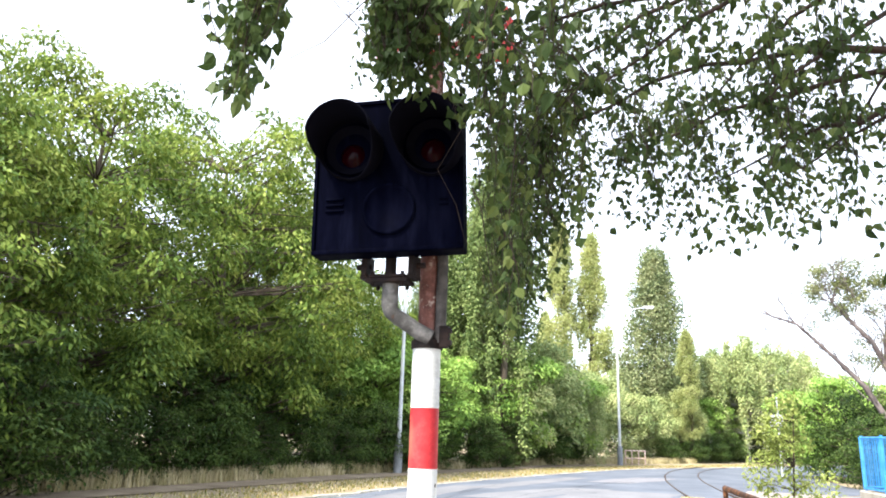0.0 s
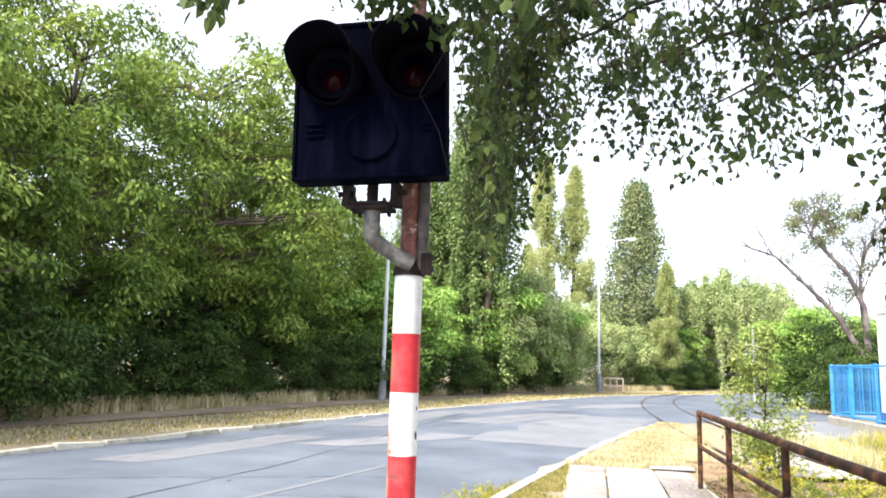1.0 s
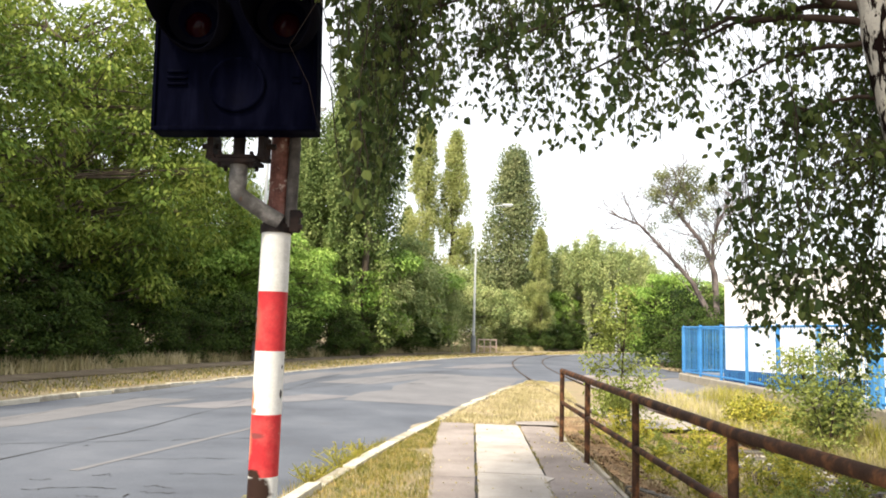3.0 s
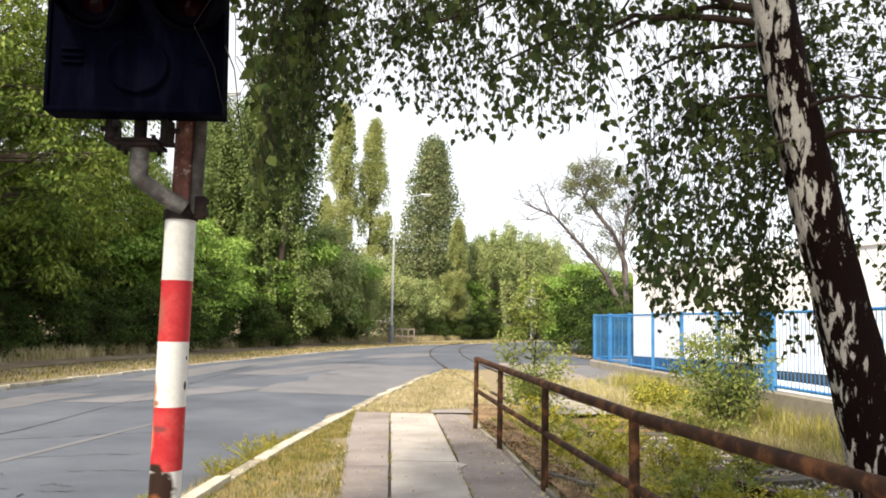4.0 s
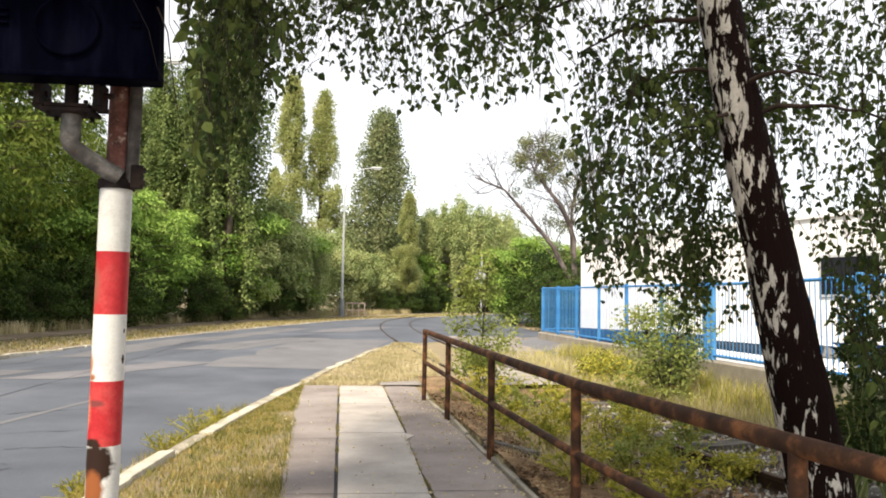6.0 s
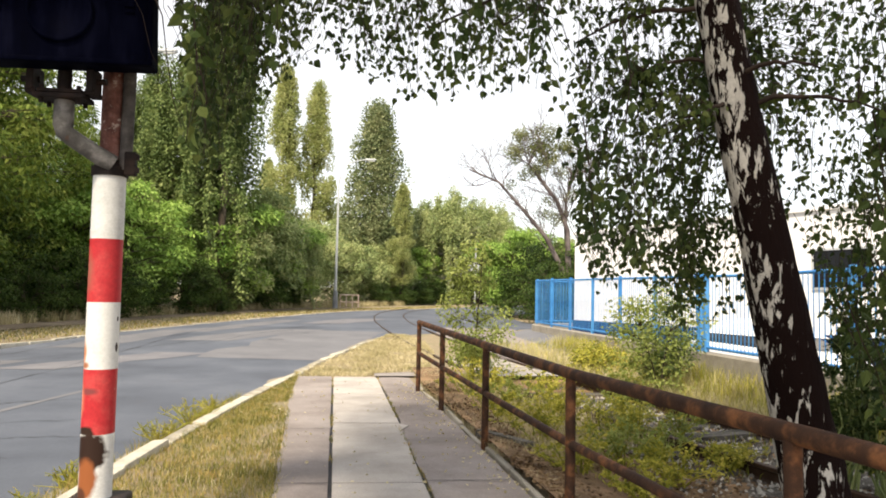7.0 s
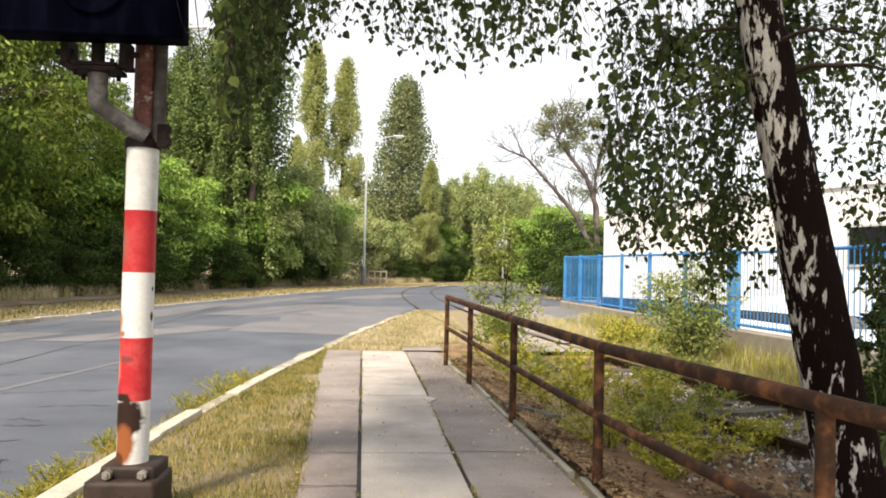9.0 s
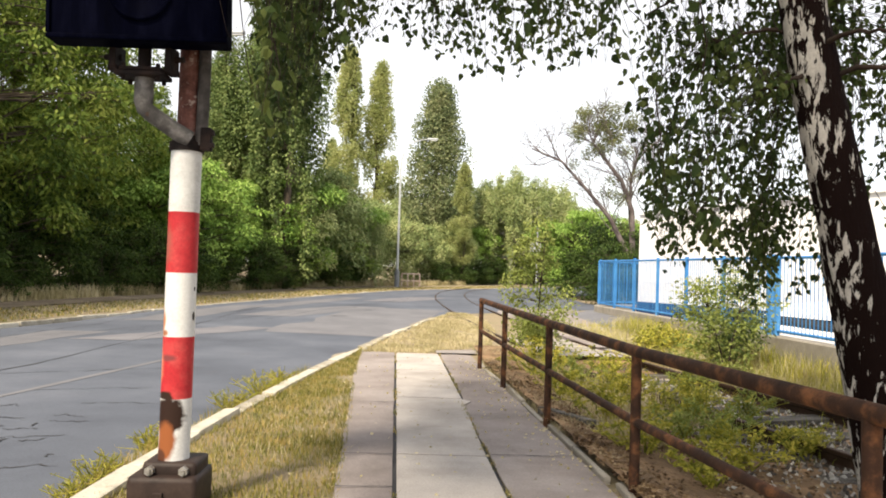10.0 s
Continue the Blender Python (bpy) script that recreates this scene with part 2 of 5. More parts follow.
ASPEN_LEAF = leafy("aspen_leaves", [(0.0561, 0.095, 0.0294), (0.144, 0.201, 0.0624), (0.288, 0.338, 0.124)], 0.8, 0.28)
LITTER = leafy("dead_leaf_litter", [(0.03, 0.018, 0.011), (0.11, 0.066, 0.035), (0.24, 0.16, 0.085), (0.40, 0.32, 0.2)], 3.0, 0.1)
GRASS_GREEN = leafy("short_green_grass", [(0.0866, 0.107, 0.0231), (0.185, 0.189, 0.0399), (0.324, 0.265, 0.0787), (0.485, 0.346, 0.137)], 5.0, 0.3)
GRASS_DRY = leafy("dry_straw_grass", [(0.28, 0.259, 0.114), (0.498, 0.426, 0.239), (0.685, 0.602, 0.404)], 1.0, 0.3)


def birch_bark():
    """White papery skin broken by dark rough fissures that follow the stem."""
    m = surf("birch_bark", [(0.40, 0.38, 0.35), (0.56, 0.54, 0.50)], 5, 60, 0.85, bump=0.4, depth=0.004, gloss=0.06)
    t, nodes = m.node_tree, m.node_tree.nodes
    p = nodes["Principled BSDF"]
    white = p.inputs["Base Color"].links[0].from_socket
    co, mp, n = nodes.new("ShaderNodeTexCoord"), nodes.new("ShaderNodeMapping"), nodes.new("ShaderNodeTexNoise")
    mp.inputs["Scale"].default_value = (20, 20, 5.6)
    n.inputs["Scale"].default_value, n.inputs["Detail"].default_value, n.inputs["Roughness"].default_value = 1.0, 7, 0.66
    n.inputs["Distortion"].default_value = 0.5
    sep, grad = nodes.new("ShaderNodeSeparateXYZ"), nodes.new("ShaderNodeMapRange")
    t.links.new(co.outputs["Object"], mp.inputs[0])
    t.links.new(mp.outputs[0], n.inputs["Vector"])
    t.links.new(co.outputs["Object"], sep.inputs[0])
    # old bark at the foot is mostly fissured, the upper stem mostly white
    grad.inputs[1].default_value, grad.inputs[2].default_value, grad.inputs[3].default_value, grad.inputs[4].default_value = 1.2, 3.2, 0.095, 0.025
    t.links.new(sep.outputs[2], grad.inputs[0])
    # more dark bark on the +x side, its shade painted in; plates come in larger groups
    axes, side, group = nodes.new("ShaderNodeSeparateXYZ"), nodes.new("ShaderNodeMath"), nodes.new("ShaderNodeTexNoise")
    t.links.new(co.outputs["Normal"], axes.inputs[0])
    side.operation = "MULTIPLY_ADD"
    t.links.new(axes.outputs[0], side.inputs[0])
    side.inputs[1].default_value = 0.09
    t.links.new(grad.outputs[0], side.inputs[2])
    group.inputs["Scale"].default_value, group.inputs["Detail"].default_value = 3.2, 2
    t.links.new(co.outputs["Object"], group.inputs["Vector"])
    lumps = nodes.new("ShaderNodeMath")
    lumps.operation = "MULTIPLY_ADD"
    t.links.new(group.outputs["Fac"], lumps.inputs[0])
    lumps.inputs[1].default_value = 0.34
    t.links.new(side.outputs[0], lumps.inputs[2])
    ad, th, mx = nodes.new("ShaderNodeMath"), nodes.new("ShaderNodeMapRange"), nodes.new("ShaderNodeMix")
    t.links.new(n.outputs["Fac"], ad.inputs[0])
    t.links.new(lumps.outputs[0], ad.inputs[1])
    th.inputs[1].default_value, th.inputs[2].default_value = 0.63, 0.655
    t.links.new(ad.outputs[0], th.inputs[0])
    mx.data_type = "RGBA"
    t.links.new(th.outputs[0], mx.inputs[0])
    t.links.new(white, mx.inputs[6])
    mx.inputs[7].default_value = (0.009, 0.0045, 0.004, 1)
    b = nodes.new("ShaderNodeBump")
    b.inputs["Strength"].default_value, b.inputs["Distance"].default_value = 0.9, 0.03
    b.invert = True
    t.links.new(n.outputs["Fac"], b.inputs["Height"])
    t.links.new(b.outputs[0], p.inputs["Normal"])
    t.links.new(mx.outputs[2], p.inputs["Base Color"])
    return m


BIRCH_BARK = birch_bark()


def patched(name, base, centre, size, colour, edge=0.25, noise_scale=14, squash=(1, 1, 1)):
    """A copy of base with one ragged worn patch round a point."""
    m = base.copy()
    m.name = name
    t, nodes = m.node_tree, m.node_tree.nodes
    p = nodes["Principled BSDF"]
    src = p.inputs["Base Color"].links[0].from_socket
    co, sub, n = nodes.new("ShaderNodeTexCoord"), nodes.new("ShaderNodeVectorMath"), nodes.new("ShaderNodeTexNoise")
    sub.operation = "SUBTRACT"
    sub.inputs[1].default_value = centre
    t.links.new(co.outputs["Object"], sub.inputs[0])
    sq, ln = nodes.new("ShaderNodeVectorMath"), nodes.new("ShaderNodeVectorMath")
    sq.operation, ln.operation = "MULTIPLY", "LENGTH"
    sq.inputs[1].default_value = squash
    t.links.new(sub.outputs[0], sq.inputs[0])
    t.links.new(sq.outputs[0], ln.inputs[0])
    n.inputs["Scale"].default_value, n.inputs["Detail"].default_value = noise_scale, 5
    t.links.new(co.outputs["Object"], n.inputs["Vector"])
    ad = nodes.new("ShaderNodeMath")
    ad.operation = "MULTIPLY_ADD"
    t.links.new(n.outputs["Fac"], ad.inputs[0])
    ad.inputs[1].default_value = size * 0.7
    t.links.new(ln.outputs["Value"], ad.inputs[2])
    mr, mx = nodes.new("ShaderNodeMapRange"), nodes.new("ShaderNodeMix")
    mr.inputs[1].default_value, mr.inputs[2].default_value = size * 1.35, size * (1.35 - edge)
    t.links.new(ad.outputs[0], mr.inputs[0])
    mx.data_type = "RGBA"
    t.links.new(mr.outputs[0], mx.inputs[0])
    t.links.new(src, mx.inputs[6])
    mx.inputs[7].default_value = (*colour, 1)
    t.links.new(mx.outputs[2], p.inputs["Base Color"])
    return m


# ---- builders ----
def mesh_np(name, V, counts, idx, material, smooth=False):
    """A mesh from vertex, face-size and index arrays."""
    me = bpy.data.meshes.new(name)
    V, counts, idx = np.asarray(V, np.float32), np.asarray(counts, np.int32), np.asarray(idx, np.int32)
    me.vertices.add(len(V))
    me.vertices.foreach_set("co", V.ravel())
    me.loops.add(len(idx))
    me.loops.foreach_set("vertex_index", idx)
    me.polygons.add(len(counts))
    starts = np.zeros(len(counts), np.int32)
    starts[1:] = np.cumsum(counts)[:-1]
    me.polygons.foreach_set("loop_start", starts)
    me.polygons.foreach_set("use_smooth", np.full(len(counts), smooth))
    me.update(calc_edges=True)
    me.materials.append(material)
    return me


def link(name, me, parent=None, label=""):
    ob = new(name, me)
    if parent:
        ob.parent = parent
    if label:
        ob["label"] = label
    return ob


def part(name, bm, material, parent, label="", smooth=False):
    """Links a bmesh as one mesh object under a thing."""
    me = bpy.data.meshes.new(name)
    bm.to_mesh(me)
    bm.free()
    me.materials.append(material)
    for f in me.polygons:
        f.use_smooth = smooth
    return link(name, me, parent, label)


def thing(name, label, category, at=(0, 0, 0), group="", kind=""):
    ob = new(name)
    ob.empty_display_size = 0.1
    ob.matrix_world = pose(*at) if len(at) == 3 else pose(*at)
    return tagged(ob, label, category, group, kind)


def add_box(bm, c, s, bevel=0.0, rz=0.0, m=None):
    r = bmesh.ops.create_cube(bm, size=1.0, matrix=(m or Matrix()) @ pose(*c, 0, 0, rz) @ Matrix.Diagonal((*s, 1)))
    if bevel:
        es = {e for v in r["verts"] for e in v.link_edges}
        bmesh.ops.bevel(bm, geom=list(es), offset=bevel, segments=2, affect="EDGES", profile=0.6)
    return bm


def add_cyl(bm, a, b, r1, r2=None, seg=20, caps=True):
    a, b = Vector(a), Vector(b)
    d = b - a
    m = Matrix.Translation((a + b) / 2) @ d.to_track_quat("Z", "Y").to_matrix().to_4x4()
    bmesh.ops.create_cone(bm, cap_ends=caps, segments=seg, radius1=r1, radius2=r1 if r2 is None else r2, depth=d.length, matrix=m)
    return bm


def tubes(runs, seg=6):
    """Arrays of many tubes; each run is (points, radii)."""
    Vs, Fs, off = [], [], 0
    ang = np.linspace(0, 2 * np.pi, seg, endpoint=False)
    for pts, rad in runs:
        P, R = np.asarray(pts, float), np.asarray(rad, float)
        T = np.gradient(P, axis=0)
        T /= np.linalg.norm(T, axis=1)[:, None] + 1e-9
        ref = np.where(np.abs(T[:, 2:3]) > 0.9, np.array([[1.0, 0, 0]]), np.array([[0, 0, 1.0]]))
        A = np.cross(T, ref)
        A /= np.linalg.norm(A, axis=1)[:, None] + 1e-9
        B = np.cross(T, A)
        V = P[:, None] + R[:, None, None] * (np.cos(ang)[None, :, None] * A[:, None] + np.sin(ang)[None, :, None] * B[:, None])
        n = len(P)
        i, j = np.meshgrid(np.arange(n - 1), np.arange(seg), indexing="ij")
        k = (j + 1) % seg
        F = np.stack([i * seg + j, i * seg + k, (i + 1) * seg + k, (i + 1) * seg + j], -1).reshape(-1, 4) + off
        Vs.append(V.reshape(-1, 3))
        Fs.append(F)
        off += n * seg
    V, F = np.concatenate(Vs), np.concatenate(Fs)
    return V, np.full(len(F), 4), F.ravel()


def tube_obj(name, runs, material, parent, seg=8, label=""):
    return link(name, mesh_np(name, *tubes(runs, seg), material, True), parent, label)


def unit(A):
    return A / (np.linalg.norm(A, axis=-1, keepdims=True) + 1e-9)


def leaves(C, D, length, width, rng, fine=False, fold=0.25, face=None, spread=0.28):
    """Folded leaves at C, growing along D; arrays for mesh_np."""
    n = len(C)
    D = unit(D)
    N = unit(np.cross(D, rng.normal(size=(n, 3))))
    if face is not None:
        N = unit(face - D * (face * D).sum(1, keepdims=True))
    S = np.cross(D, N)
    L = (length * rng.uniform(1 - spread, 1 + spread, n))[:, None]
    W = (width * rng.uniform(0.75, 1.2, n))[:, None] / 2
    if not fine:
        V = np.stack([C, C + D * L * 0.45 + S * W + N * W * fold, C + D * L, C + D * L * 0.45 - S * W + N * W * fold], 1).reshape(-1, 3)
        b = np.arange(n)[:, None] * 4
        idx = (b + np.array([[0, 1, 2, 0, 2, 3]])).ravel()
        return V, np.full(2 * n, 3), idx
    V = np.stack([C, C + D * L * 0.22 + S * W * 0.95 + N * W * fold, C + D * L * 0.55 + S * W * 0.75 + N * W * fold, C + D * L - N * W * 0.3,
                  C + D * L * 0.55 - S * W * 0.75 + N * W * fold, C + D * L * 0.22 - S * W * 0.95 + N * W * fold], 1).reshape(-1, 3)
    b = np.arange(n)[:, None] * 6
    idx = (b + np.array([[0, 1, 2, 3, 0, 3, 4, 5]])).ravel()
    return V, np.full(2 * n, 4), idx


def blob_leaves(blobs, n, rng, droop=0.5, shell=0.55, squash=0.8, cap=0.0):
    """Leaf places and growing directions on the shells of many clumps (x, y, z, r); cap: share of the leaves turned up onto each clump's upper half."""
    B = np.asarray(blobs, float)
    w = B[:, 3] ** 2
    k = rng.choice(len(B), n, p=w / w.sum())
    d = unit(rng.normal(size=(n, 3)))
    d[:, 2] = np.where(rng.random(n) < cap, np.abs(d[:, 2]) - 0.12, d[:, 2])
    r = B[k, 3] * (shell + (1.08 - shell) * rng.random(n) ** 0.6)
    C = B[k, :3] + d * r[:, None] * np.array([1, 1, squash])
    D = unit(d * np.array([0.9, 0.9, 0.2]) + rng.normal(size=(n, 3)) * (0.7 - 0.3 * cap) + np.array([0, 0, -droop]))
    return C, D, unit(d * 0.7 + rng.normal(size=(n, 3)) * (0.45 - 0.15 * cap) + np.array([0, 0, 0.7]))


def curve_pts(a, b, sag, n=7, jitter=0.0, rng=RNG):
    a, b = np.asarray(a, float), np.asarray(b, float)
    t = np.linspace(0, 1, n)[:, None]
    P = a + (b - a) * t
    P[:, 2] += (4 * t * (1 - t))[:, 0] * sag
    P[1:-1] += rng.normal(size=(n - 2, 3)) * jitter
    return P


def tree(name, label, category, stems, blobs, n, size, leaf_mat, bark, seed, droop=0.5, shell=0.55, squash=0.8, limb_r=0.05, group="", aspect=0.55, cap=0.0):
    """A thing at the origin: tapered stems, a limb to every clump, and a crown of single leaves."""
    rng = np.random.default_rng(seed)
    root = thing(name, label, category, group=group)
    runs = list(stems)
    axis = np.concatenate([np.asarray(p) for p, _ in stems])
    for x, y, z, r in blobs:
        low = axis[axis[:, 2] < z - 0.15 * r]
        low = low if len(low) else axis[:1]
        a = low[np.argmin(((low - np.array([x, y, z])) ** 2 * np.array([1, 1, 0.45])).sum(1))]
        P = curve_pts(a, (x, y, z), 0.12 * r, 5, 0.06 * r, rng)
        runs.append((P, np.linspace(limb_r, limb_r * 0.3, 5)))
        for q in range(2):
            e = np.array([x, y, z]) + unit(rng.normal(size=3)) * r * 0.8
            runs.append((curve_pts(P[3], e, 0.05 * r, 4, 0.03 * r, rng), np.linspace(limb_r * 0.4, limb_r * 0.12, 4)))
    link("trunk", mesh_np("trunk", *tubes(runs, 6), bark, True), root)
    C, D, U = blob_leaves(blobs, n, rng, droop, shell, squash, cap)
    C[:, 2] = np.maximum(C[:, 2], 0.02)
    link("crown", mesh_np("crown", *leaves(C, D, size, size * aspect, rng, face=U), leaf_mat), root)
    return root


def put(ob, x, y, z, s=1.0, rz=0.0, sz=None):
    return copy_thing(ob, pose(x, y, z, 0, 0, rz) @ Matrix.Diagonal((s, s, sz or s, 1)))


# ---- the lie of the land ----
def ground_z(y):
    """Level by the crossing, then a gentle climb along the road."""
    return 0.012 * np.maximum(0.0, np.asarray(y, float) - 10.0) if np.ndim(y) else 0.012 * max(0.0, y - 10.0)


NEAR_KERB = [(-60, -2.6), (-20, -1.2), (0, -0.86), (3.5, -0.82), (5.7, -0.71), (7, -0.57), (9.6, -0.27), (13.3, 0.27), (18, 1.10), (22.5, 2.05)]
FAR_KERB = [(-60, -12.5), (-20, -10.2), (0, -9.2), (9, -8.4), (14, -7.4), (18.5, -6.5), (24, -5.35), (31.5, -3.4), (42, -0.2), (47, 2.4), (52, 5.8), (62.7, 11.8), (72, 18.0), (110, 43), (400, 240)]
ROAD_EDGE = NEAR_KERB + [(23.5, 3.4), (25, 5.6), (27, 7.6), (30, 9.2), (34, 9.0), (40, 9.4), (46, 12), (52, 17), (62, 24), (72, 31), (110, 57), (400, 255)]


def on(line, y):
    """x of a line given as (y, x), rounded off between its points."""
    ys, xs = [p[0] for p in line], [p[1] for p in line]
    return sum(np.interp(np.asarray(y, float) + d, ys, xs) for d in (-1.2, -0.6, 0, 0.6, 1.2)) / 5


def road_z(y):
    s = np.clip((np.asarray(y, float) - 16) / 6, 0, 1)
    return ground_z(np.asarray(y, float).reshape(-1)).reshape(np.shape(y)) - 0.11 + 0.085 * s * s * (3 - 2 * s)


def sheet(name, rows, material, parent=None, label="", category="", kind="structure", smooth=True):
    """Loft of rows of points, all of one length."""
    R = np.asarray(rows, float)
    n, m = R.shape[:2]
    i, j = np.meshgrid(np.arange(n - 1), np.arange(m - 1), indexing="ij")
    F = np.stack([i * m + j, i * m + j + 1, (i + 1) * m + j + 1, (i + 1) * m + j], -1).reshape(-1, 4)
    ob = link(name, mesh_np(name, R.reshape(-1, 3), np.full(len(F), 4), F.ravel(), material, smooth), parent)
    return tagged(ob, label, category, "", kind) if label else ob


YS = np.concatenate([np.arange(-60, -4, 4.0), np.arange(-4, 30, 0.5), np.arange(30, 76, 1.5), [80, 90, 110, 150, 220, 300, 400]])


def lower_bed(x, y):
    """The track bed lies a little under the pavement; the yard behind the fence lower still."""
    b = np.clip((x - 2.55) / 0.5, 0, 1) * np.clip((13.0 - y) / 3.0, 0, 1) * 0.14
    yard = np.clip((x - 7.15) / 0.15, 0, 1) * np.clip((26 - y) / 1.5, 0, 1) * 0.36
    return -(b + yard)


rows = []
for y in YS:
    f, r = float(on(FAR_KERB, y)), float(on(ROAD_EDGE, y))
    g, rz = float(ground_z(float(y))), float(road_z(y))
    xs = [-420 + f, f - 60, f - 25, f - 12, f - 8, f - 6, f - 4, f - 2, f - 1, f - 0.14]
    zs = [g + 0.6, g + 0.5, g + 0.4, g + 0.2, g + 0.12, g + 0.08, g + 0.05, g, g - 0.01, g - 0.02]
    row = [(x, y, z) for x, z in zip(xs, zs)] + [(f - 0.06, y, rz - 0.12), (r + 0.06, y, rz - 0.12)]
    e = r + 0.10
    for x in [e, e + 0.3, e + 0.8, e + 1.4, e + 2.2, e + 3.3, e + 4, e + 4.8, e + 5.6, e + 6.6, max(7.2, e + 7), max(7.36, e + 7.2), max(12, e + 10), 80 + e, 420 + e]:
        bump = 0.02 * noise.noise((x * 1.3, y * 1.3, 0)) - 0.02 if x < 30 else -0.02
        row.append((x, y, g + bump + float(lower_bed(x, y))))
    rows.append(row)
sheet("ground", rows, SOIL, None, "dry soil and thatch beside road and railway", "ground")

rows = []
for y in YS:
    f, r = float(on(FAR_KERB, y)), float(on(ROAD_EDGE, y))
    rows.append([(f + (r - f) * k, y, float(road_z(y)) + 0.05 * (1 - (2 * k - 1) ** 2)) for k in (0, 0.12, 0.3, 0.5, 0.7, 0.88, 1)])
sheet("road", rows, ASPHALT, None, "worn grey asphalt road curving away", "road")

# ---- pavement, kerbs, tracks ----
def pav_left(y):
    return float(np.interp(y, [-6, 3.5, 6.4, 10, 11.6], [0.75, 0.62, 0.44, 0.19, 0.12]))


def pav_right(y):
    return float(np.interp(y, [-6, 3.5, 5.9, 7.5, 10.1, 11.6], [2.75, 2.36, 2.25, 2.17, 2.03, 2.0]))


def slab_left(y):
    return 1.04 - 0.0305 * (y - 2)


def slab_right(y):
    return slab_left(y) + (0.66 if y < 6.9 else 0.70)


pavement = thing("pavement", "cracked asphalt footpath with concrete centre slabs", "pavement", kind="structure")
ys = np.arange(-6, 11.61, 0.4)
sheet("asphalt_strip", [[(pav_left(y) + 0.02 * noise.noise((y * 2, 3, 0)), y, 0.0), ((pav_left(y) + slab_left(y)) / 2, y, 0.008), (slab_left(y) - 0.028 + 0.012 * noise.noise((y * 3, 1, 0)), y, 0.004)] for y in ys], PATH_ASPHALT, pavement)
sheet("asphalt_strip", [[(slab_right(y) + 0.028 + 0.02 * noise.noise((y * 3, 9, 0)), y, 0.004), ((pav_right(y) + slab_right(y)) / 2, y, 0.010), (pav_right(y) + 0.02 * noise.noise((y * 2, 7, 0)), y, 0.0)] for y in ys], PATH_ASPHALT, pavement)
sheet("joint_bed", [[(slab_left(y) - 0.03, y, -0.012), (slab_right(y) + 0.03, y, -0.012)] for y in ys], TAR, pavement)
for a, b in ((-6, -1.6), (-1.59, 1.42), (1.44, 4.52), (4.54, 7.02), (7.03, 9.3), (9.31, 11.45)):
    bm = bmesh.new()
    vs = [bm.verts.new((x, y, 0)) for x, y in ((slab_left(a), a), (slab_right(a), a), (slab_right(b - 0.02), b), (slab_left(b), b))]
    f = bm.faces.new(vs)
    up = bmesh.ops.extrude_face_region(bm, geom=[f])
    for v in up["geom"]:
        if isinstance(v, bmesh.types.BMVert):
            v.co.z += 0.05
    bmesh.ops.recalc_face_normals(bm, faces=bm.faces)
    bmesh.ops.bevel(bm, geom=[e for e in bm.edges if min(v.co.z for v in e.verts) > 0.04], offset=0.008, segments=2, affect="EDGES")
    bmesh.ops.translate(bm, verts=bm.verts, vec=(0, 0, -0.036))
    part("slab", bm, SLAB, pavement)

for y0, xs in ((4.53, (pav_left, slab_left)), (4.60, (slab_right, pav_right)), (1.43, (pav_left, slab_left)), (1.46, (slab_right, pav_right)), (6.7, (pav_left, slab_left)), (3.7, (pav_left, slab_left))):
    rws = []
    for q in np.linspace(0, 1, 14):
        x = xs[0](y0) + (xs[1](y0) - xs[0](y0)) * q
        yy, w = y0 + 0.02 * noise.noise((x * 6, y0, 0)), 0.006 + 0.004 * noise.noise((x * 9, y0, 3))
        rws.append([(x, yy - w, 0.014), (x, yy + w, 0.014)])
    sheet("path_crack", rws, TAR, pavement)

bm = bmesh.new()
vs = [bm.verts.new(p) for p in ((slab_right(6.8) - 0.01, 6.55, 0), (slab_right(6.8) + 0.12, 6.86, 0), (slab_right(6.8) + 0.02, 6.98, 0), (slab_right(6.8) - 0.01, 7.0, 0))]
f = bm.faces.new(vs)
for v in bmesh.ops.extrude_face_region(bm, geom=[f])["geom"]:
    if isinstance(v, bmesh.types.BMVert):
        v.co.z += 0.017
bmesh.ops.recalc_face_normals(bm, faces=bm.faces)
part("slab_fragment", bm, SLAB, pavement)

# the footpath bends off across the track, with a concrete deck
rows = []
for k in np.linspace(0, 1, 14):
    y0, y1 = 11.45 - 0.5 * k + 0.0 * k, 11.9 + 1.2 * k
    x = 1.42 + 6.0 * k
    z = float(ground_z(y1)) + 0.008
    rows.append([(x, y0 + 0.9 * k, z), (x, (y0 + y1) / 2 + 0.9 * k, z + 0.004), (x, y1 + 0.9 * k, z)])
sheet("crossing_path", rows, PALE_PATH, None, "short asphalt path over the railway", "path")
rows = []
for y in np.arange(13.2, 27, 0.8):
    x0 = np.interp(y, [13.2, 15, 19, 23, 27], [4.6, 4.2, 4.0, 3.6, 4.4])
    x1 = np.interp(y, [13.2, 18, 22.5, 27], [6.3, 6.75, 6.85, 7.0])
    rows.append([(x0 + (x1 - x0) * k + 0.12 * noise.noise((y, k * 3, 1)), y, float(ground_z(float(y))) + 0.012) for k in (0, 0.25, 0.5, 0.75, 1)])
sheet("driveway", rows, PATH_ASPHALT, None, "grey asphalt drive beside the blue fence", "driveway")


def kerb_stone():
    bm = bmesh.new()
    add_box(bm, (0, 0, -0.10), (0.15, 0.965, 0.24), 0.022)
    for v in bm.verts:
        v.co += Vector((0.012, 0.008, 0.012)) * noise.noise(v.co * 7)
    me = bpy.data.meshes.new("kerb_stone")
    bm.to_mesh(me)
    bm.free()
    me.materials.append(KERB)
    return me


KERB_ME = kerb_stone()


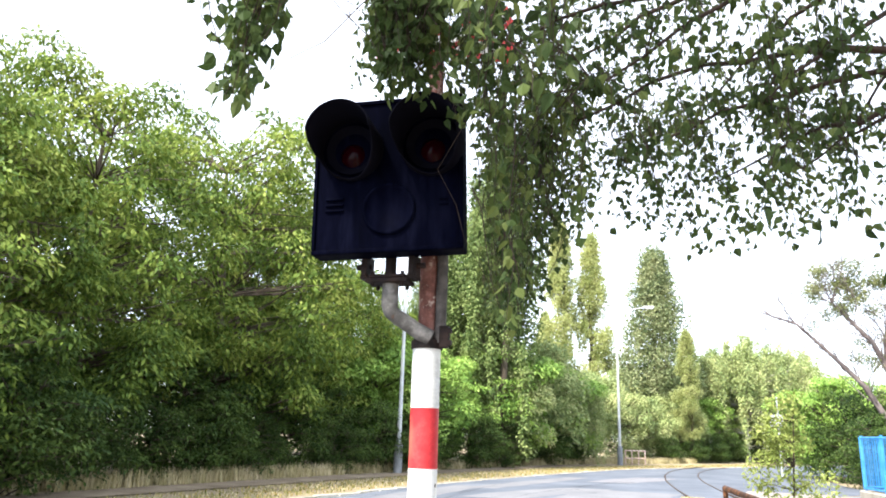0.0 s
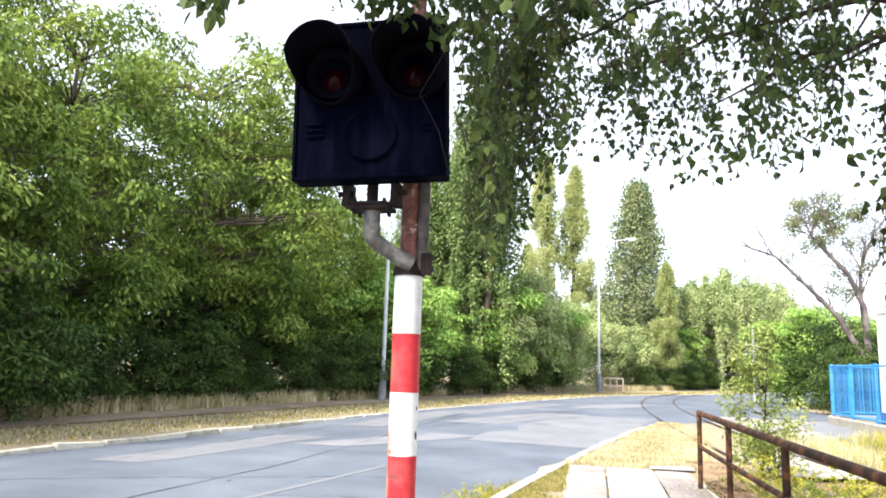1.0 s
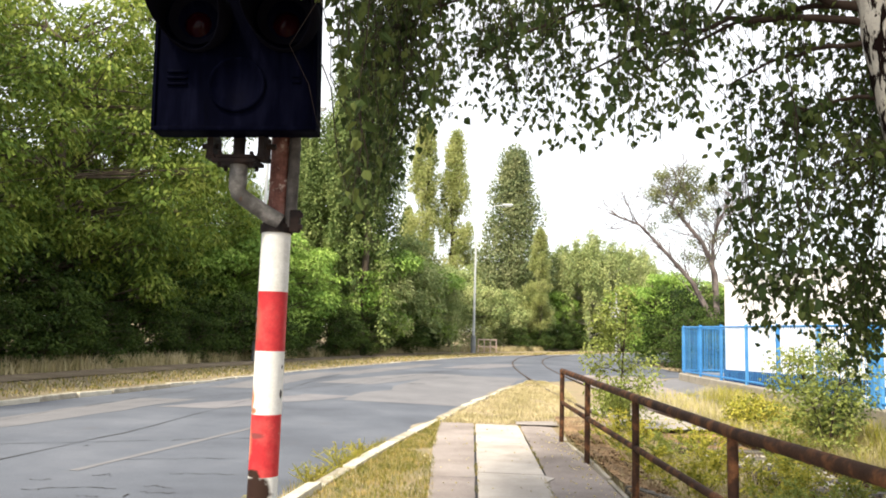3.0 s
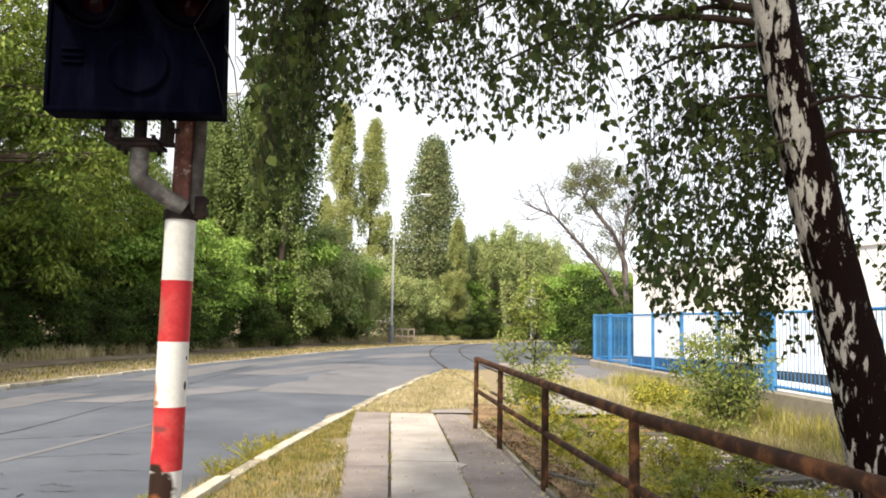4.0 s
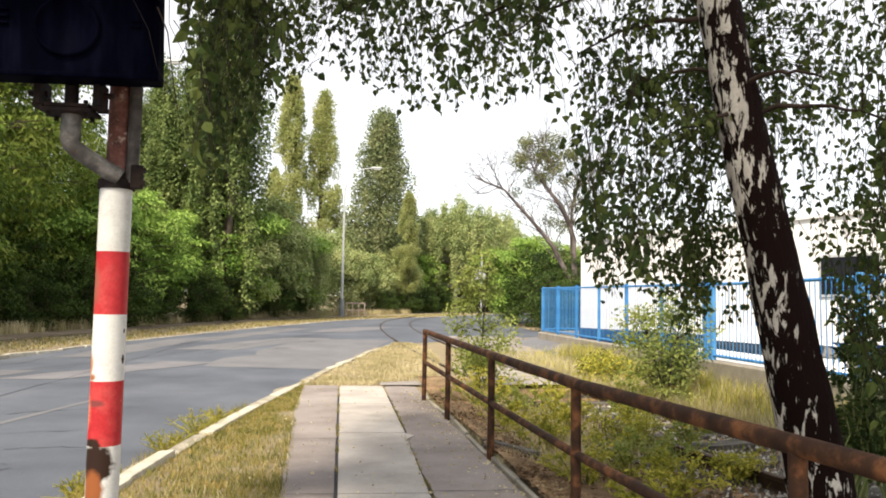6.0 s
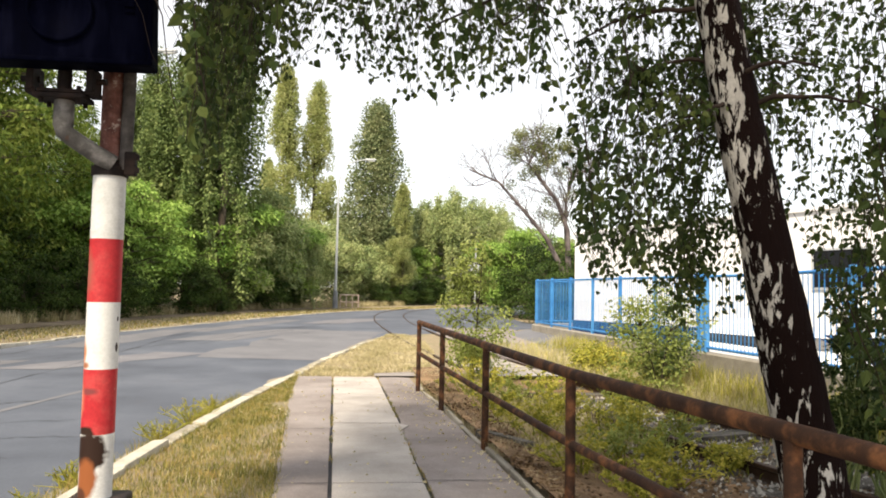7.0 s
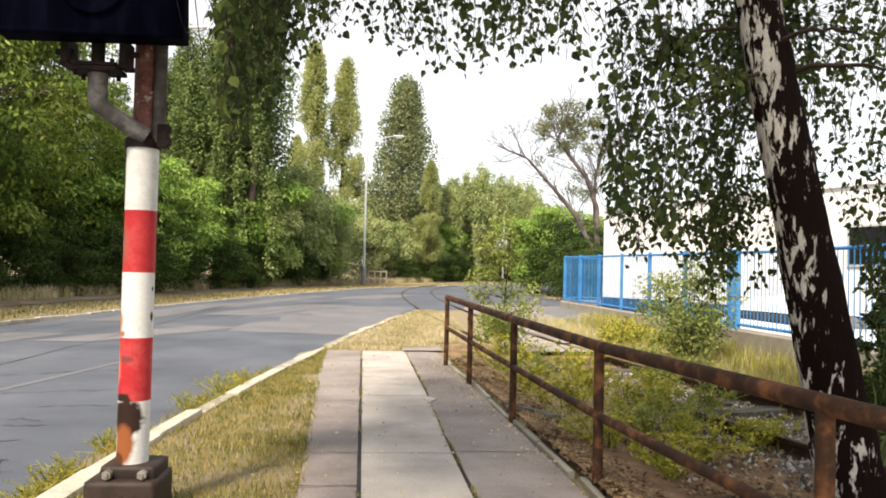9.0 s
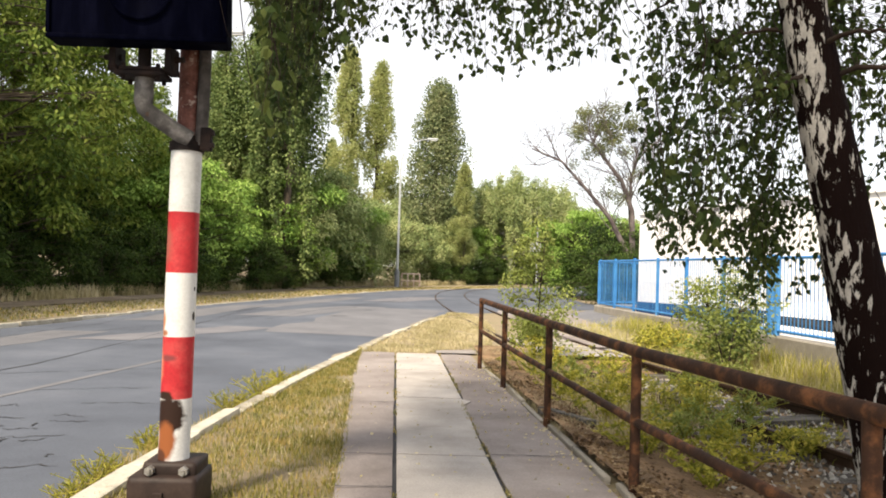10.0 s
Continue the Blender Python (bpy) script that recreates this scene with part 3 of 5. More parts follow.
def kerb_run(name, line, y0, y1, side, label, drop=0.0, low=0.0):
    root = thing(name, label, "kerb", kind="structure")
    y = y0
    while y < y1:
        x, x2 = float(on(line, y)), float(on(line, y + 1))
        dy = 1.0 / math.hypot(1, x2 - x)
        xm, ym = float(on(line, y + dy / 2)), y + dy / 2
        ob = link("kerb_stone", KERB_ME, root)
        sink = -0.07 * max(0.0, min(1.0, (ym - 18.5) / 4)) if drop else 0.0
        ob.matrix_basis = pose(xm + side * 0.075 + RNG.normal() * 0.011, ym, float(ground_z(ym)) + 0.008 - low + sink + RNG.normal() * 0.009, RNG.normal() * 1.0, RNG.normal() * 3.5, RNG.normal() * 1.3 - math.degrees(math.atan2(x2 - x, 1)))
        y += dy
    return root


kerb_run("near_kerb", NEAR_KERB, -8, 22.4, 1, "pale worn concrete kerb along the verge", 1)
kerb_run("far_kerb", FAR_KERB, -14, 100, -1, "pale concrete kerb on the far roadside", low=0.045)

# tar seams, patches and cracks in the road
wear = thing("road_repairs", "dark cracks and patched strips in the asphalt", "road wear", kind="structure")


def on_road(x, y, lift=0.004):
    f, r = float(on(FAR_KERB, y)), float(on(ROAD_EDGE, y))
    k = (x - f) / (r - f)
    return (x, y, float(road_z(y)) + 0.05 * (1 - (2 * k - 1) ** 2) + lift)


def ribbon(pts, w):
    P = np.asarray(pts, float)
    T = unit(np.gradient(P, axis=0))
    S = np.stack([T[:, 1], -T[:, 0]], 1)
    rws = []
    for p, s, t in zip(P, S, np.linspace(0, 1, len(P))):
        ww = 0.4 * w * (0.3 + 1.2 * RNG.random())
        rws.append([on_road(p[0] - s[0] * ww, p[1] - s[1] * ww), on_road(p[0] + s[0] * ww, p[1] + s[1] * ww)])
    return rws


for x0, y0, x1, y1, w in ((-4.3, 2, -3.2, 26, 0.03), (-6.4, 12, -0.7, 24, 0.025), (-7, 6.5, -1.5, 9.5, 0.02), (-2.8, 18, 2.0, 38, 0.03), (-6.5, 9, -5.6, 21, 0.03), (-5.2, 14, -3, 16, 0.02), (-1.2, 27, 3.5, 28.5, 0.03), (-0.37, 27.7, 0.62, 28.8, 0.16), (-1.58, 22.6, -0.92, 23.2, 0.14), (-1.29, 19.6, -0.84, 19.8, 0.12), (-0.6, 22.1, -0.37, 22.2, 0.12)):
    P = np.linspace((x0, y0), (x1, y1), 50) + np.cumsum(RNG.normal(size=(50, 2)) * (0.03 if y1 - y0 > 1.5 else 0.004), 0)
    sheet("seam", ribbon(P, w), TAR, wear)
for cx, cy in ((-2.2, 5.6), (-2.5, 5.2), (-1.9, 6.0), (-2.7, 6.3), (-2.0, 5.0), (-2.9, 5.7), (-1.7, 5.3), (-3.2, 7.2), (-2.4, 4.6), (-2.1, 4.4), (-1.6, 4.7), (-1.5, 7.6), (-2.9, 9.0), (-3.9, 8.0), (-2.3, 5.9), (-2.6, 5.5), (-2.05, 5.45), (-2.75, 4.9), (-1.85, 4.2), (-2.3, 6.6), (-3.1, 6.1), (-1.75, 5.8), (-3.4, 5.2), (-2.2, 4.9)):
    n = int(RNG.integers(8, 14))
    P = np.array([cx, cy]) + np.cumsum(RNG.normal(size=(n, 2)) * np.array([0.02, 0.03]) + np.array([0.028, 0.012]) * RNG.normal(), 0)
    sheet("crack", ribbon(P, 0.017), TAR, wear)
for (xa, ya), (xb, yb), hw, pm in (((-0.85, 15.0), (0.65, 23.6), 1.3, PALE_ASPHALT), ((-3.0, 19), (-0.6, 24), 0.75, PALE_ASPHALT), ((-4.6, 12.5), (-2.6, 16), 0.6, PATCH_ASPHALT), ((-0.3, 28), (1.6, 33), 0.9, PATCH_ASPHALT), ((-5.4, 17), (-4.2, 23), 0.6, PALE_ASPHALT), ((-3.9, 22), (-1.6, 31), 0.5, PALE_ASPHALT), ((-6.4, 9), (-5.6, 14), 0.5, PALE_ASPHALT), ((-3.2, 6.5), (-2.6, 10.5), 0.05, PALE_ASPHALT)):
    rws = []
    for k in np.linspace(0, 1, 10):
        y = ya + (yb - ya) * k
        c, h = xa + (xb - xa) * k, hw * (1 + 0.1 * RNG.normal())
        rws.append([on_road(c - h, y), on_road(c, y), on_road(c + h, y)])
    sheet("patch", rws, pm, wear)

# sandy dust washed into the near gutter
rws = []
for y in np.arange(1.5, 21, 0.25):
    e = float(on(ROAD_EDGE, y))
    w = 0.24 + 0.16 * noise.noise((y * 0.9, 2, 6)) + 0.08 * noise.noise((y * 4, 2, 6))
    rws.append([on_road(e - w, y, 0.003), on_road(e - 0.5 * w, y, 0.010), on_road(e - 0.005, y, 0.018)])
sheet("gutter_dust", rws, GUTTER, wear)

# railway: left rail, gauge 1.435
TRACK = [(-30, 13.5), (-10, 8.4), (-2, 6.4), (3, 5.05), (6, 4.35), (10, 3.5), (14, 2.95), (20, 2.4), (26, 2.02), (31, 1.86), (36, 1.95), (41, 2.35), (46, 3.2), (51, 4.6), (56, 6.4)]


def rail_z(y):
    if y > 21:
        return float(road_z(y)) + 0.055
    return float(ground_z(y)) + 0.02 * (1 if y > 12 else y / 12 if y > 0 else 0)


for k, off in ((0, 0.0), (1, 1.435)):
    rws = []
    prof = [(-0.065, -0.15), (-0.065, -0.135), (-0.012, -0.115), (-0.010, -0.045), (-0.034, -0.035), (-0.034, -0.006), (-0.026, 0), (0.026, 0), (0.034, -0.006), (0.034, -0.035), (0.010, -0.045), (0.012, -0.115), (0.065, -0.135), (0.065, -0.15)]
    for y in np.arange(-12, 52, 0.5):
        x = float(on(TRACK, y)) + off * 1.01
        rws.append([(x + px, y, rail_z(y) + pz) for px, pz in prof])
    ob = sheet("rail", rws, RAIL_STEEL, None, smooth=False)
    tagged(ob, "rusty brown railway rail among weeds", "rail", "rails of the siding", "structure")
tie_bm = bmesh.new()
add_box(tie_bm, (0, 0, 0), (2.4, 0.24, 0.14), 0.012)
for v in tie_bm.verts:
    v.co += Vector((0.02, 0.008, 0.006)) * noise.noise(v.co * 7)
TIE = bpy.data.meshes.new("sleeper")
tie_bm.to_mesh(TIE)
tie_bm.free()
TIE.materials.append(TIMBER)
bed = thing("track_bed", "weathered timber sleepers in weedy ballast", "track bed", kind="structure")
for y in np.arange(-3, 12.2, 0.66):
    x = float(on(TRACK, y)) + 0.72
    ob = link("sleeper", TIE, bed)
    ob.matrix_basis = pose(x, y, rail_z(y) - 0.172 + RNG.normal() * 0.01, RNG.normal() * 1.2, RNG.normal() * 0.8, math.degrees(math.atan2(float(on(TRACK, y + 0.5)) - float(on(TRACK, y - 0.5)), 1)) * -1 + RNG.normal() * 2)
# crossing deck
for y in (12.7, 13.3, 13.9, 14.5):
    x = float(on(TRACK, y)) + 0.72
    bm = bmesh.new()
    add_box(bm, (0, 0, 0), (1.2, 0.57, 0.12), 0.01)
    ob = part("deck_panel", bm, CONCRETE, bed)
    ob.matrix_basis = pose(x, y, float(ground_z(y)) - 0.05, 0, 0, 8)
rows = []
for y in np.arange(-6, 12.6, 0.5):
    xs = np.concatenate([[pav_right(min(y, 11)) + 0.10, pav_right(min(y, 11)) + 0.3], np.linspace(pav_right(min(y, 11)) + 0.5, 6.7, 14)])
    rows.append([(x, y, float(ground_z(float(y))) + 0.02 * noise.noise((x * 1.3, y * 1.3, 0)) + 0.008 + 0.045 * float(np.clip((3.5 - x) / 0.4, 0, 1)) + float(lower_bed(x, y))) for x in xs])
sheet("cinder_bed", rows, CINDER, bed)
# ballast stones
n = 19000
y = RNG.uniform(0, 12.5, n)
x = on(TRACK, y) + 0.72 + RNG.normal(size=n) * 0.95
keep = (x > 3.0) & (x < 6.85)
x, y = x[keep], y[keep]
n = len(x)
C = np.stack([x, y, -0.136 + RNG.normal(size=n) * 0.012], 1)
oct_v = np.array([(1, 0, 0), (-1, 0, 0), (0, 1, 0), (0, -1, 0), (0, 0, 1), (0, 0, -1)], float)
oct_f = np.array([(0, 2, 4), (2, 1, 4), (1, 3, 4), (3, 0, 4), (2, 0, 5), (1, 2, 5), (3, 1, 5), (0, 3, 5)])
V = C[:, None] + oct_v[None] * RNG.uniform(0.012, 0.038, (n, 6, 1)) + RNG.normal(size=(n, 6, 3)) * 0.006
F = (np.arange(n)[:, None, None] * 6 + oct_f[None]).reshape(-1)
tagged(link("ballast", mesh_np("ballast", V.reshape(-1, 3), np.full(n * 8, 3), F, BALLAST)), "grey crushed ballast stones between the rails", "ballast", "", "stuff")

# low concrete edging along the footpath, a loose plank
edging = thing("path_edging", "crumbling concrete edging beside the railing", "edging", kind="structure")
for y in np.arange(1.0, 10.4, 1.0):
    bm = bmesh.new()
    add_box(bm, (0, 0, 0), (0.05, 0.93, 0.12), 0.014)
    for v in bm.verts:
        v.co += Vector((0.014, 0.01, 0.02)) * noise.noise(v.co * 9 + Vector((y, 0, 0)))
    part("edging_stone", bm, CONCRETE, edging).matrix_basis = pose(pav_right(y + 0.5) + 0.07 + RNG.normal() * 0.012, y + 0.5, -0.052 + RNG.normal() * 0.008, RNG.normal(), RNG.normal() * 5, 2.5 + RNG.normal() * 1.5)
bm = bmesh.new()
add_box(bm, (0, 0, 0), (0.12, 0.75, 0.07), 0.008)
for v in bm.verts:
    v.co += Vector((0.006, 0.0, 0.005)) * noise.noise(v.co * 8)
plank = part("timber_offcut", bm, TIMBER, None)
plank.matrix_basis = pose(2.53, 6.1, 0.025, 0, 6, 28)
tagged(plank, "grey weathered timber offcut by the railing", "timber")

# ---- the warning signal ----
PX, PY, PR = -0.243, 3.271, 0.083
signal = thing("crossing_signal", "dark twin-lamp railway crossing signal on striped pole", "signal", (PX + 0.004, PY, 0, 0, -0.3, 0))
bm = bmesh.new()
add_box(bm, (-0.01, 0, 0.10), (0.37, 0.34, 0.20), 0.03)
add_box(bm, (0.01, 0.02, 0.215), (0.29, 0.26, 0.10), 0.025)
part("cast_base", bm, CAST, signal, "brown cast-iron foot with two bolts", True)
for dx in (-0.085, 0.095):
    bm = bmesh.new()
    add_cyl(bm, (dx, -0.10, 0.225), (dx, -0.145, 0.225), 0.026, seg=6)
    add_cyl(bm, (dx, -0.13, 0.225), (dx, -0.165, 0.225), 0.014, seg=10)
    part("bolt", bm, BOLT, signal, "worn steel bolt")
bm = bmesh.new()
add_box(bm, (-0.02, -0.178, 0.10), (0.05, 0.02, 0.05), 0.006)
part("latch", bm, CAST, signal)

LOWEST = patched("white_paint_rusted", WHITE_PAINT, (-0.018, -0.08, 0.505), 0.092, (0.028, 0.014, 0.010), 0.2, 18, (1.0, 0.6, 0.8))
LOWEST = patched("white_paint_rust_streak", LOWEST, (-0.028, -0.078, 0.37), 0.08, (0.26, 0.085, 0.03), 0.35, 16, (1.25, 0.6, 0.62))
LOWEST = patched("white_paint_foot_rust", LOWEST, (-0.06, -0.06, 0.285), 0.05, (0.09, 0.035, 0.02), 0.3, 20, (1.0, 0.6, 1.0))
LOW_RED = patched("red_paint_scuffed", RED_PAINT, (-0.03, -0.08, 0.82), 0.045, (0.20, 0.05, 0.05), 0.5, 22, (0.8, 0.5, 1.8))
LOW_RED = patched("red_paint_rust_edge", LOW_RED, (-0.045, -0.07, 0.60), 0.055, (0.03, 0.015, 0.010), 0.25, 18, (0.9, 0.6, 1.2))
LOW_RED = patched("red_paint_streak", LOW_RED, (-0.08, -0.02, 0.78), 0.05, (0.62, 0.20, 0.12), 0.6, 20, (1.2, 0.8, 0.35))
MID_WHITE = patched("white_paint_streak", WHITE_PAINT, (-0.08, -0.03, 1.02), 0.05, (0.50, 0.20, 0.09), 0.5, 18, (1.3, 0.8, 0.5))
MID_WHITE = patched("white_paint_chip", MID_WHITE, (0.081, -0.018, 1.05), 0.012, (0.03, 0.02, 0.02), 0.2, 40, (1.0, 0.8, 0.45))
MID_WHITE = patched("white_paint_chips", MID_WHITE, (0.081, -0.018, 1.20), 0.008, (0.03, 0.02, 0.02), 0.2, 40, (1.0, 0.8, 0.6))
TOP_RED = patched("red_paint_weathered", RED_PAINT, (-0.07, -0.045, 1.44), 0.05, (0.33, 0.10, 0.075), 0.7, 24, (0.9, 0.7, 0.3))
MID_WHITE = patched("white_paint_lower_rust", MID_WHITE, (-0.06, -0.055, 0.955), 0.032, (0.36, 0.15, 0.08), 0.5, 26, (0.8, 0.7, 1.3))
for z0, z1, m in ((0.255, 0.598, LOWEST), (0.598, 0.936, LOW_RED), (0.936, 1.288, MID_WHITE), (1.288, 1.625, TOP_RED), (1.625, 1.985, WHITE_PAINT)):
    bm = bmesh.new()
    add_cyl(bm, (0, 0, z0), (0, 0, z1), PR, seg=40, caps=False)
    part("painted_band", bm, m, signal, "red painted band" if m in (TOP_RED, LOW_RED) else "white painted band", True)
tube_obj("upper_pole", [([(0, 0, 1.97), (0, 0, 2.6), (0.002, 0, 3.3), (0.004, 0, 4.15)], [0.058, 0.057, 0.05, 0.045])], RUSTY_RED, signal, 24, "flaking red-brown upper pole")
tube_obj("cable_conduit", [([(0.075, -0.02, 2.0), (0.085, -0.02, 2.1), (0.088, -0.02, 2.4), (0.088, -0.02, 2.62)], [0.034] * 4)], PIPE_DARK, signal, 14, "grey cable pipe")
bm = bmesh.new()
add_cyl(bm, (0, 0, 1.965), (0, 0, 2.015), 0.094, seg=32)
add_cyl(bm, (0, 0, 2.015), (0, 0, 2.055), 0.088, 0.062, seg=32)
part("collar", bm, DARK_RUST, signal, "rusty collar clamp")
bm = bmesh.new()
add_box(bm, (0.115, -0.03, 2.035), (0.06, 0.05, 0.13), 0.008)
add_box(bm, (0.15, -0.04, 2.07), (0.022, 0.03, 0.03), 0.004)
add_box(bm, (0.15, -0.04, 2.00), (0.022, 0.03, 0.03), 0.004)
part("clamp_bolt_plate", bm, DARK_RUST, signal)
elbow = [(0.03, -0.06, 2.025), (-0.05, -0.105, 2.075), (-0.145, -0.165, 2.14), (-0.172, -0.185, 2.165), (-0.18, -0.19, 2.20), (-0.18, -0.19, 2.33)]
tube_obj("bracket_pipe", [(elbow, [0.05, 0.046, 0.045, 0.046, 0.05, 0.05])], PIPE_GREY, signal, 18, "grey bent bracket pipe")
BX = -0.18      # bracket axis beside the pole
bm = bmesh.new()
add_box(bm, (BX, -0.20, 2.335), (0.25, 0.16, 0.022), 0.004)
add_box(bm, (BX, -0.20, 2.362), (0.22, 0.13, 0.02), 0.004)
for dx in (-0.145, 0.145):
    add_box(bm, (BX + dx, -0.20, 2.425), (0.035, 0.14, 0.13), 0.006)
    add_box(bm, (BX + dx * 1.0, -0.20, 2.362), (0.05, 0.12, 0.03), 0.006)
    add_cyl(bm, (BX + dx * 0.8, -0.20, 2.43), (BX + dx * 1.45, -0.20, 2.43), 0.017, seg=8)
for dx, dy in ((-0.09, -0.05), (0.09, -0.05), (0.09, 0.05), (-0.09, 0.05)):
    add_cyl(bm, (BX + dx, -0.20 + dy, 2.30), (BX + dx, -0.20 + dy, 2.39), 0.012, seg=6)
part("bracket_frame", bm, DARK_RUST, signal, "dark rusty mounting frame")
bm = bmesh.new()
add_cyl(bm, (BX, -0.20, 2.36), (BX, -0.20, 2.49), 0.034, seg=16)
part("cable_gland", bm, DARK_RUST, signal)

# lamp box: local frame of its own, turned a little towards the footpath
BOXM = Matrix.Translation((-0.155, -0.31, 2.47)) @ pose(0, 0, 0, 0, -1.6, 4)
BW, BH, BD = 0.892, 0.945, 0.15
bm = bmesh.new()
add_box(bm, (0, 0, BH / 2), (BW, BD, BH), 0.012)
housing = part("lamp_housing", bm, NAVY, signal, "black-blue enamelled steel housing")
housing.matrix_basis = BOXM
bm = bmesh.new()
for c, s in (((0, -BD / 2 - 0.004, 0.012), (BW, 0.02, 0.024)), ((0, -BD / 2 - 0.004, BH - 0.012), (BW, 0.02, 0.024)), ((-BW / 2 + 0.010, -BD / 2 - 0.004, BH / 2), (0.02, 0.02, BH - 0.05)), ((BW / 2 - 0.010, -BD / 2 - 0.004, BH / 2), (0.02, 0.02, BH - 0.05))):
    add_box(bm, c, s, 0.005)
part("door_rim", bm, NAVY, housing)


def hood(x, z):
    """Open-bottomed sun hood round a lamp, its mouth cut back below."""
    seg, R, deep = 40, 0.19, 0.31
    rws = []
    for j in range(seg + 1):
        th = 2 * math.pi * j / seg
        up = (1 + math.cos(th)) / 2
        d = 0.03 + (deep - 0.03) * (min(1.0, up * 1.75) ** 0.9)
        s, c = math.sin(th), math.cos(th)
        rws.append([(x + R * s, 0, z + R * c), (x + R * s, -d, z + R * c), (x + (R - 0.008) * s, -d, z + (R - 0.008) * c), (x + (R - 0.008) * s, 0, z + (R - 0.008) * c)])
    ob = sheet("lamp_hood", rws, HOOD_BLACK, housing)
    ob.matrix_basis = Matrix.Translation((0, -BD / 2 - 0.004, 0))
    return ob


for x in (-0.215, 0.27):
    z = 0.63
    hood(x, z)
    bm = bmesh.new()
    bmesh.ops.create_uvsphere(bm, u_segments=28, v_segments=14, radius=0.095, matrix=Matrix.Translation((x, -BD / 2 + 0.045, z - 0.03)) @ Matrix.Diagonal((1, 0.75, 1, 1)))
    part("lamp_lens", bm, LENS_RED, housing, "unlit dark red lens", True)
    bm = bmesh.new()
    bmesh.ops.create_cone(bm, cap_ends=False, segments=40, radius1=0.155, radius2=0.105, depth=0.03, matrix=Matrix.Translation((x, -BD / 2 - 0.012, z)) @ pose(0, 0, 0, -90))
    part("lens_ring", bm, HOOD_BLACK, housing, "", True)
rws = []
for j in range(41):
    th = 2 * math.pi * j / 40
    rws.append([(0.01 + r * math.sin(th), -BD / 2 + d, 0.255 + r * math.cos(th)) for r, d in ((0.155, 0.004), (0.155, -0.016), (0.142, -0.022), (0.136, -0.012), (0.0, -0.012))])
sheet("blanking_cover", rws, NAVY, housing, "")
for x, zs, w in ((-0.315, (0.26, 0.295, 0.33), 0.11), (0.335, (0.27, 0.30), 0.05)):
    for z in zs:
        bm = bmesh.new()
        add_box(bm, (x, -BD / 2 - 0.006, z), (w, 0.016, 0.014), 0.005)
        part("louvre", bm, NAVY, housing)

# diagonal warning cross over the lamps
cross = thing("warning_cross", "white and red diagonal crossing sign above the signal", "sign", (PX + 0.05, PY - 0.07, 3.96))
for k, rot in ((0, 16), (1, -16)):
    for name, w, h, m, d in (("red_border", 0.92, 0.15, RED_PAINT, 0.0), ("white_field", 0.84, 0.085, WHITE_PAINT, -0.008)):
        bm = bmesh.new()
        add_box(bm, (0, d - 0.014 * k, 0), (w, 0.010, h), 0.003)
        part(name, bm, m, cross).matrix_basis = pose(0.0, 0, 0, 0, rot, 0)
bm = bmesh.new()
add_box(bm, (0, 0.04, 0), (0.10, 0.06, 0.16), 0.006)
part("sign_clamp", bm, CAST, cross)

# ---- railing ----
POSTS = [(3.13, -5.0, 0.93), (2.97, -2.75, 0.93), (2.80, -0.55, 0.92), (2.64, 1.6, 0.905), (2.475, 3.75, 0.885), (2.31, 5.93, 0.915), (2.146, 8.04, 0.950), (2.005, 9.77, 0.985)]
railing = thing("pedestrian_railing", "rusty two-rail steel railing beside the footpath", "railing", (0, 0, 0))
for x, y, z in POSTS:
    tube_obj("post", [([(x, y, -0.16), (x + 0.002, y, 0.3), (x, y, z - 0.02)], [0.033, 0.033, 0.033])], RUST, railing, 14)
tube_obj("top_rail", [(np.array([(x, y, z) for x, y, z in POSTS]) + np.array([0, 0.0, 0]), [0.038] * len(POSTS))], RUST, railing, 16)
tube_obj("middle_rail", [(np.array([(x, y, z - 0.44) for x, y, z in POSTS]), [0.029] * len(POSTS))], RUST, railing, 14)
bm = bmesh.new()
bmesh.ops.create_uvsphere(bm, u_segments=14, v_segments=8, radius=0.039, matrix=Matrix.Translation(POSTS[-1]))
part("end_cap", bm, RUST, railing, "", True)

# ---- blue fence on its plinth ----
def fence_line(s):
    """Point and heading along the fence: straight, then a rounded corner, then away."""
    if s < 18.5:
        return 7.05, 4.5 + s, 90.0
    a = min((s - 18.5) / 2.2, math.pi / 2)
    x, y = 7.05 + 2.2 * (1 - math.cos(a)), 23.0 + 2.2 * math.sin(a)
    extra = max(0.0, s - 18.5 - 2.2 * math.pi / 2)
    return x + extra, y, 90 - math.degrees(a)


def fence_top(y):
    return 1.83 + 0.014 * max(0.0, y - 10)


def fence_foot(y):
    return 0.555


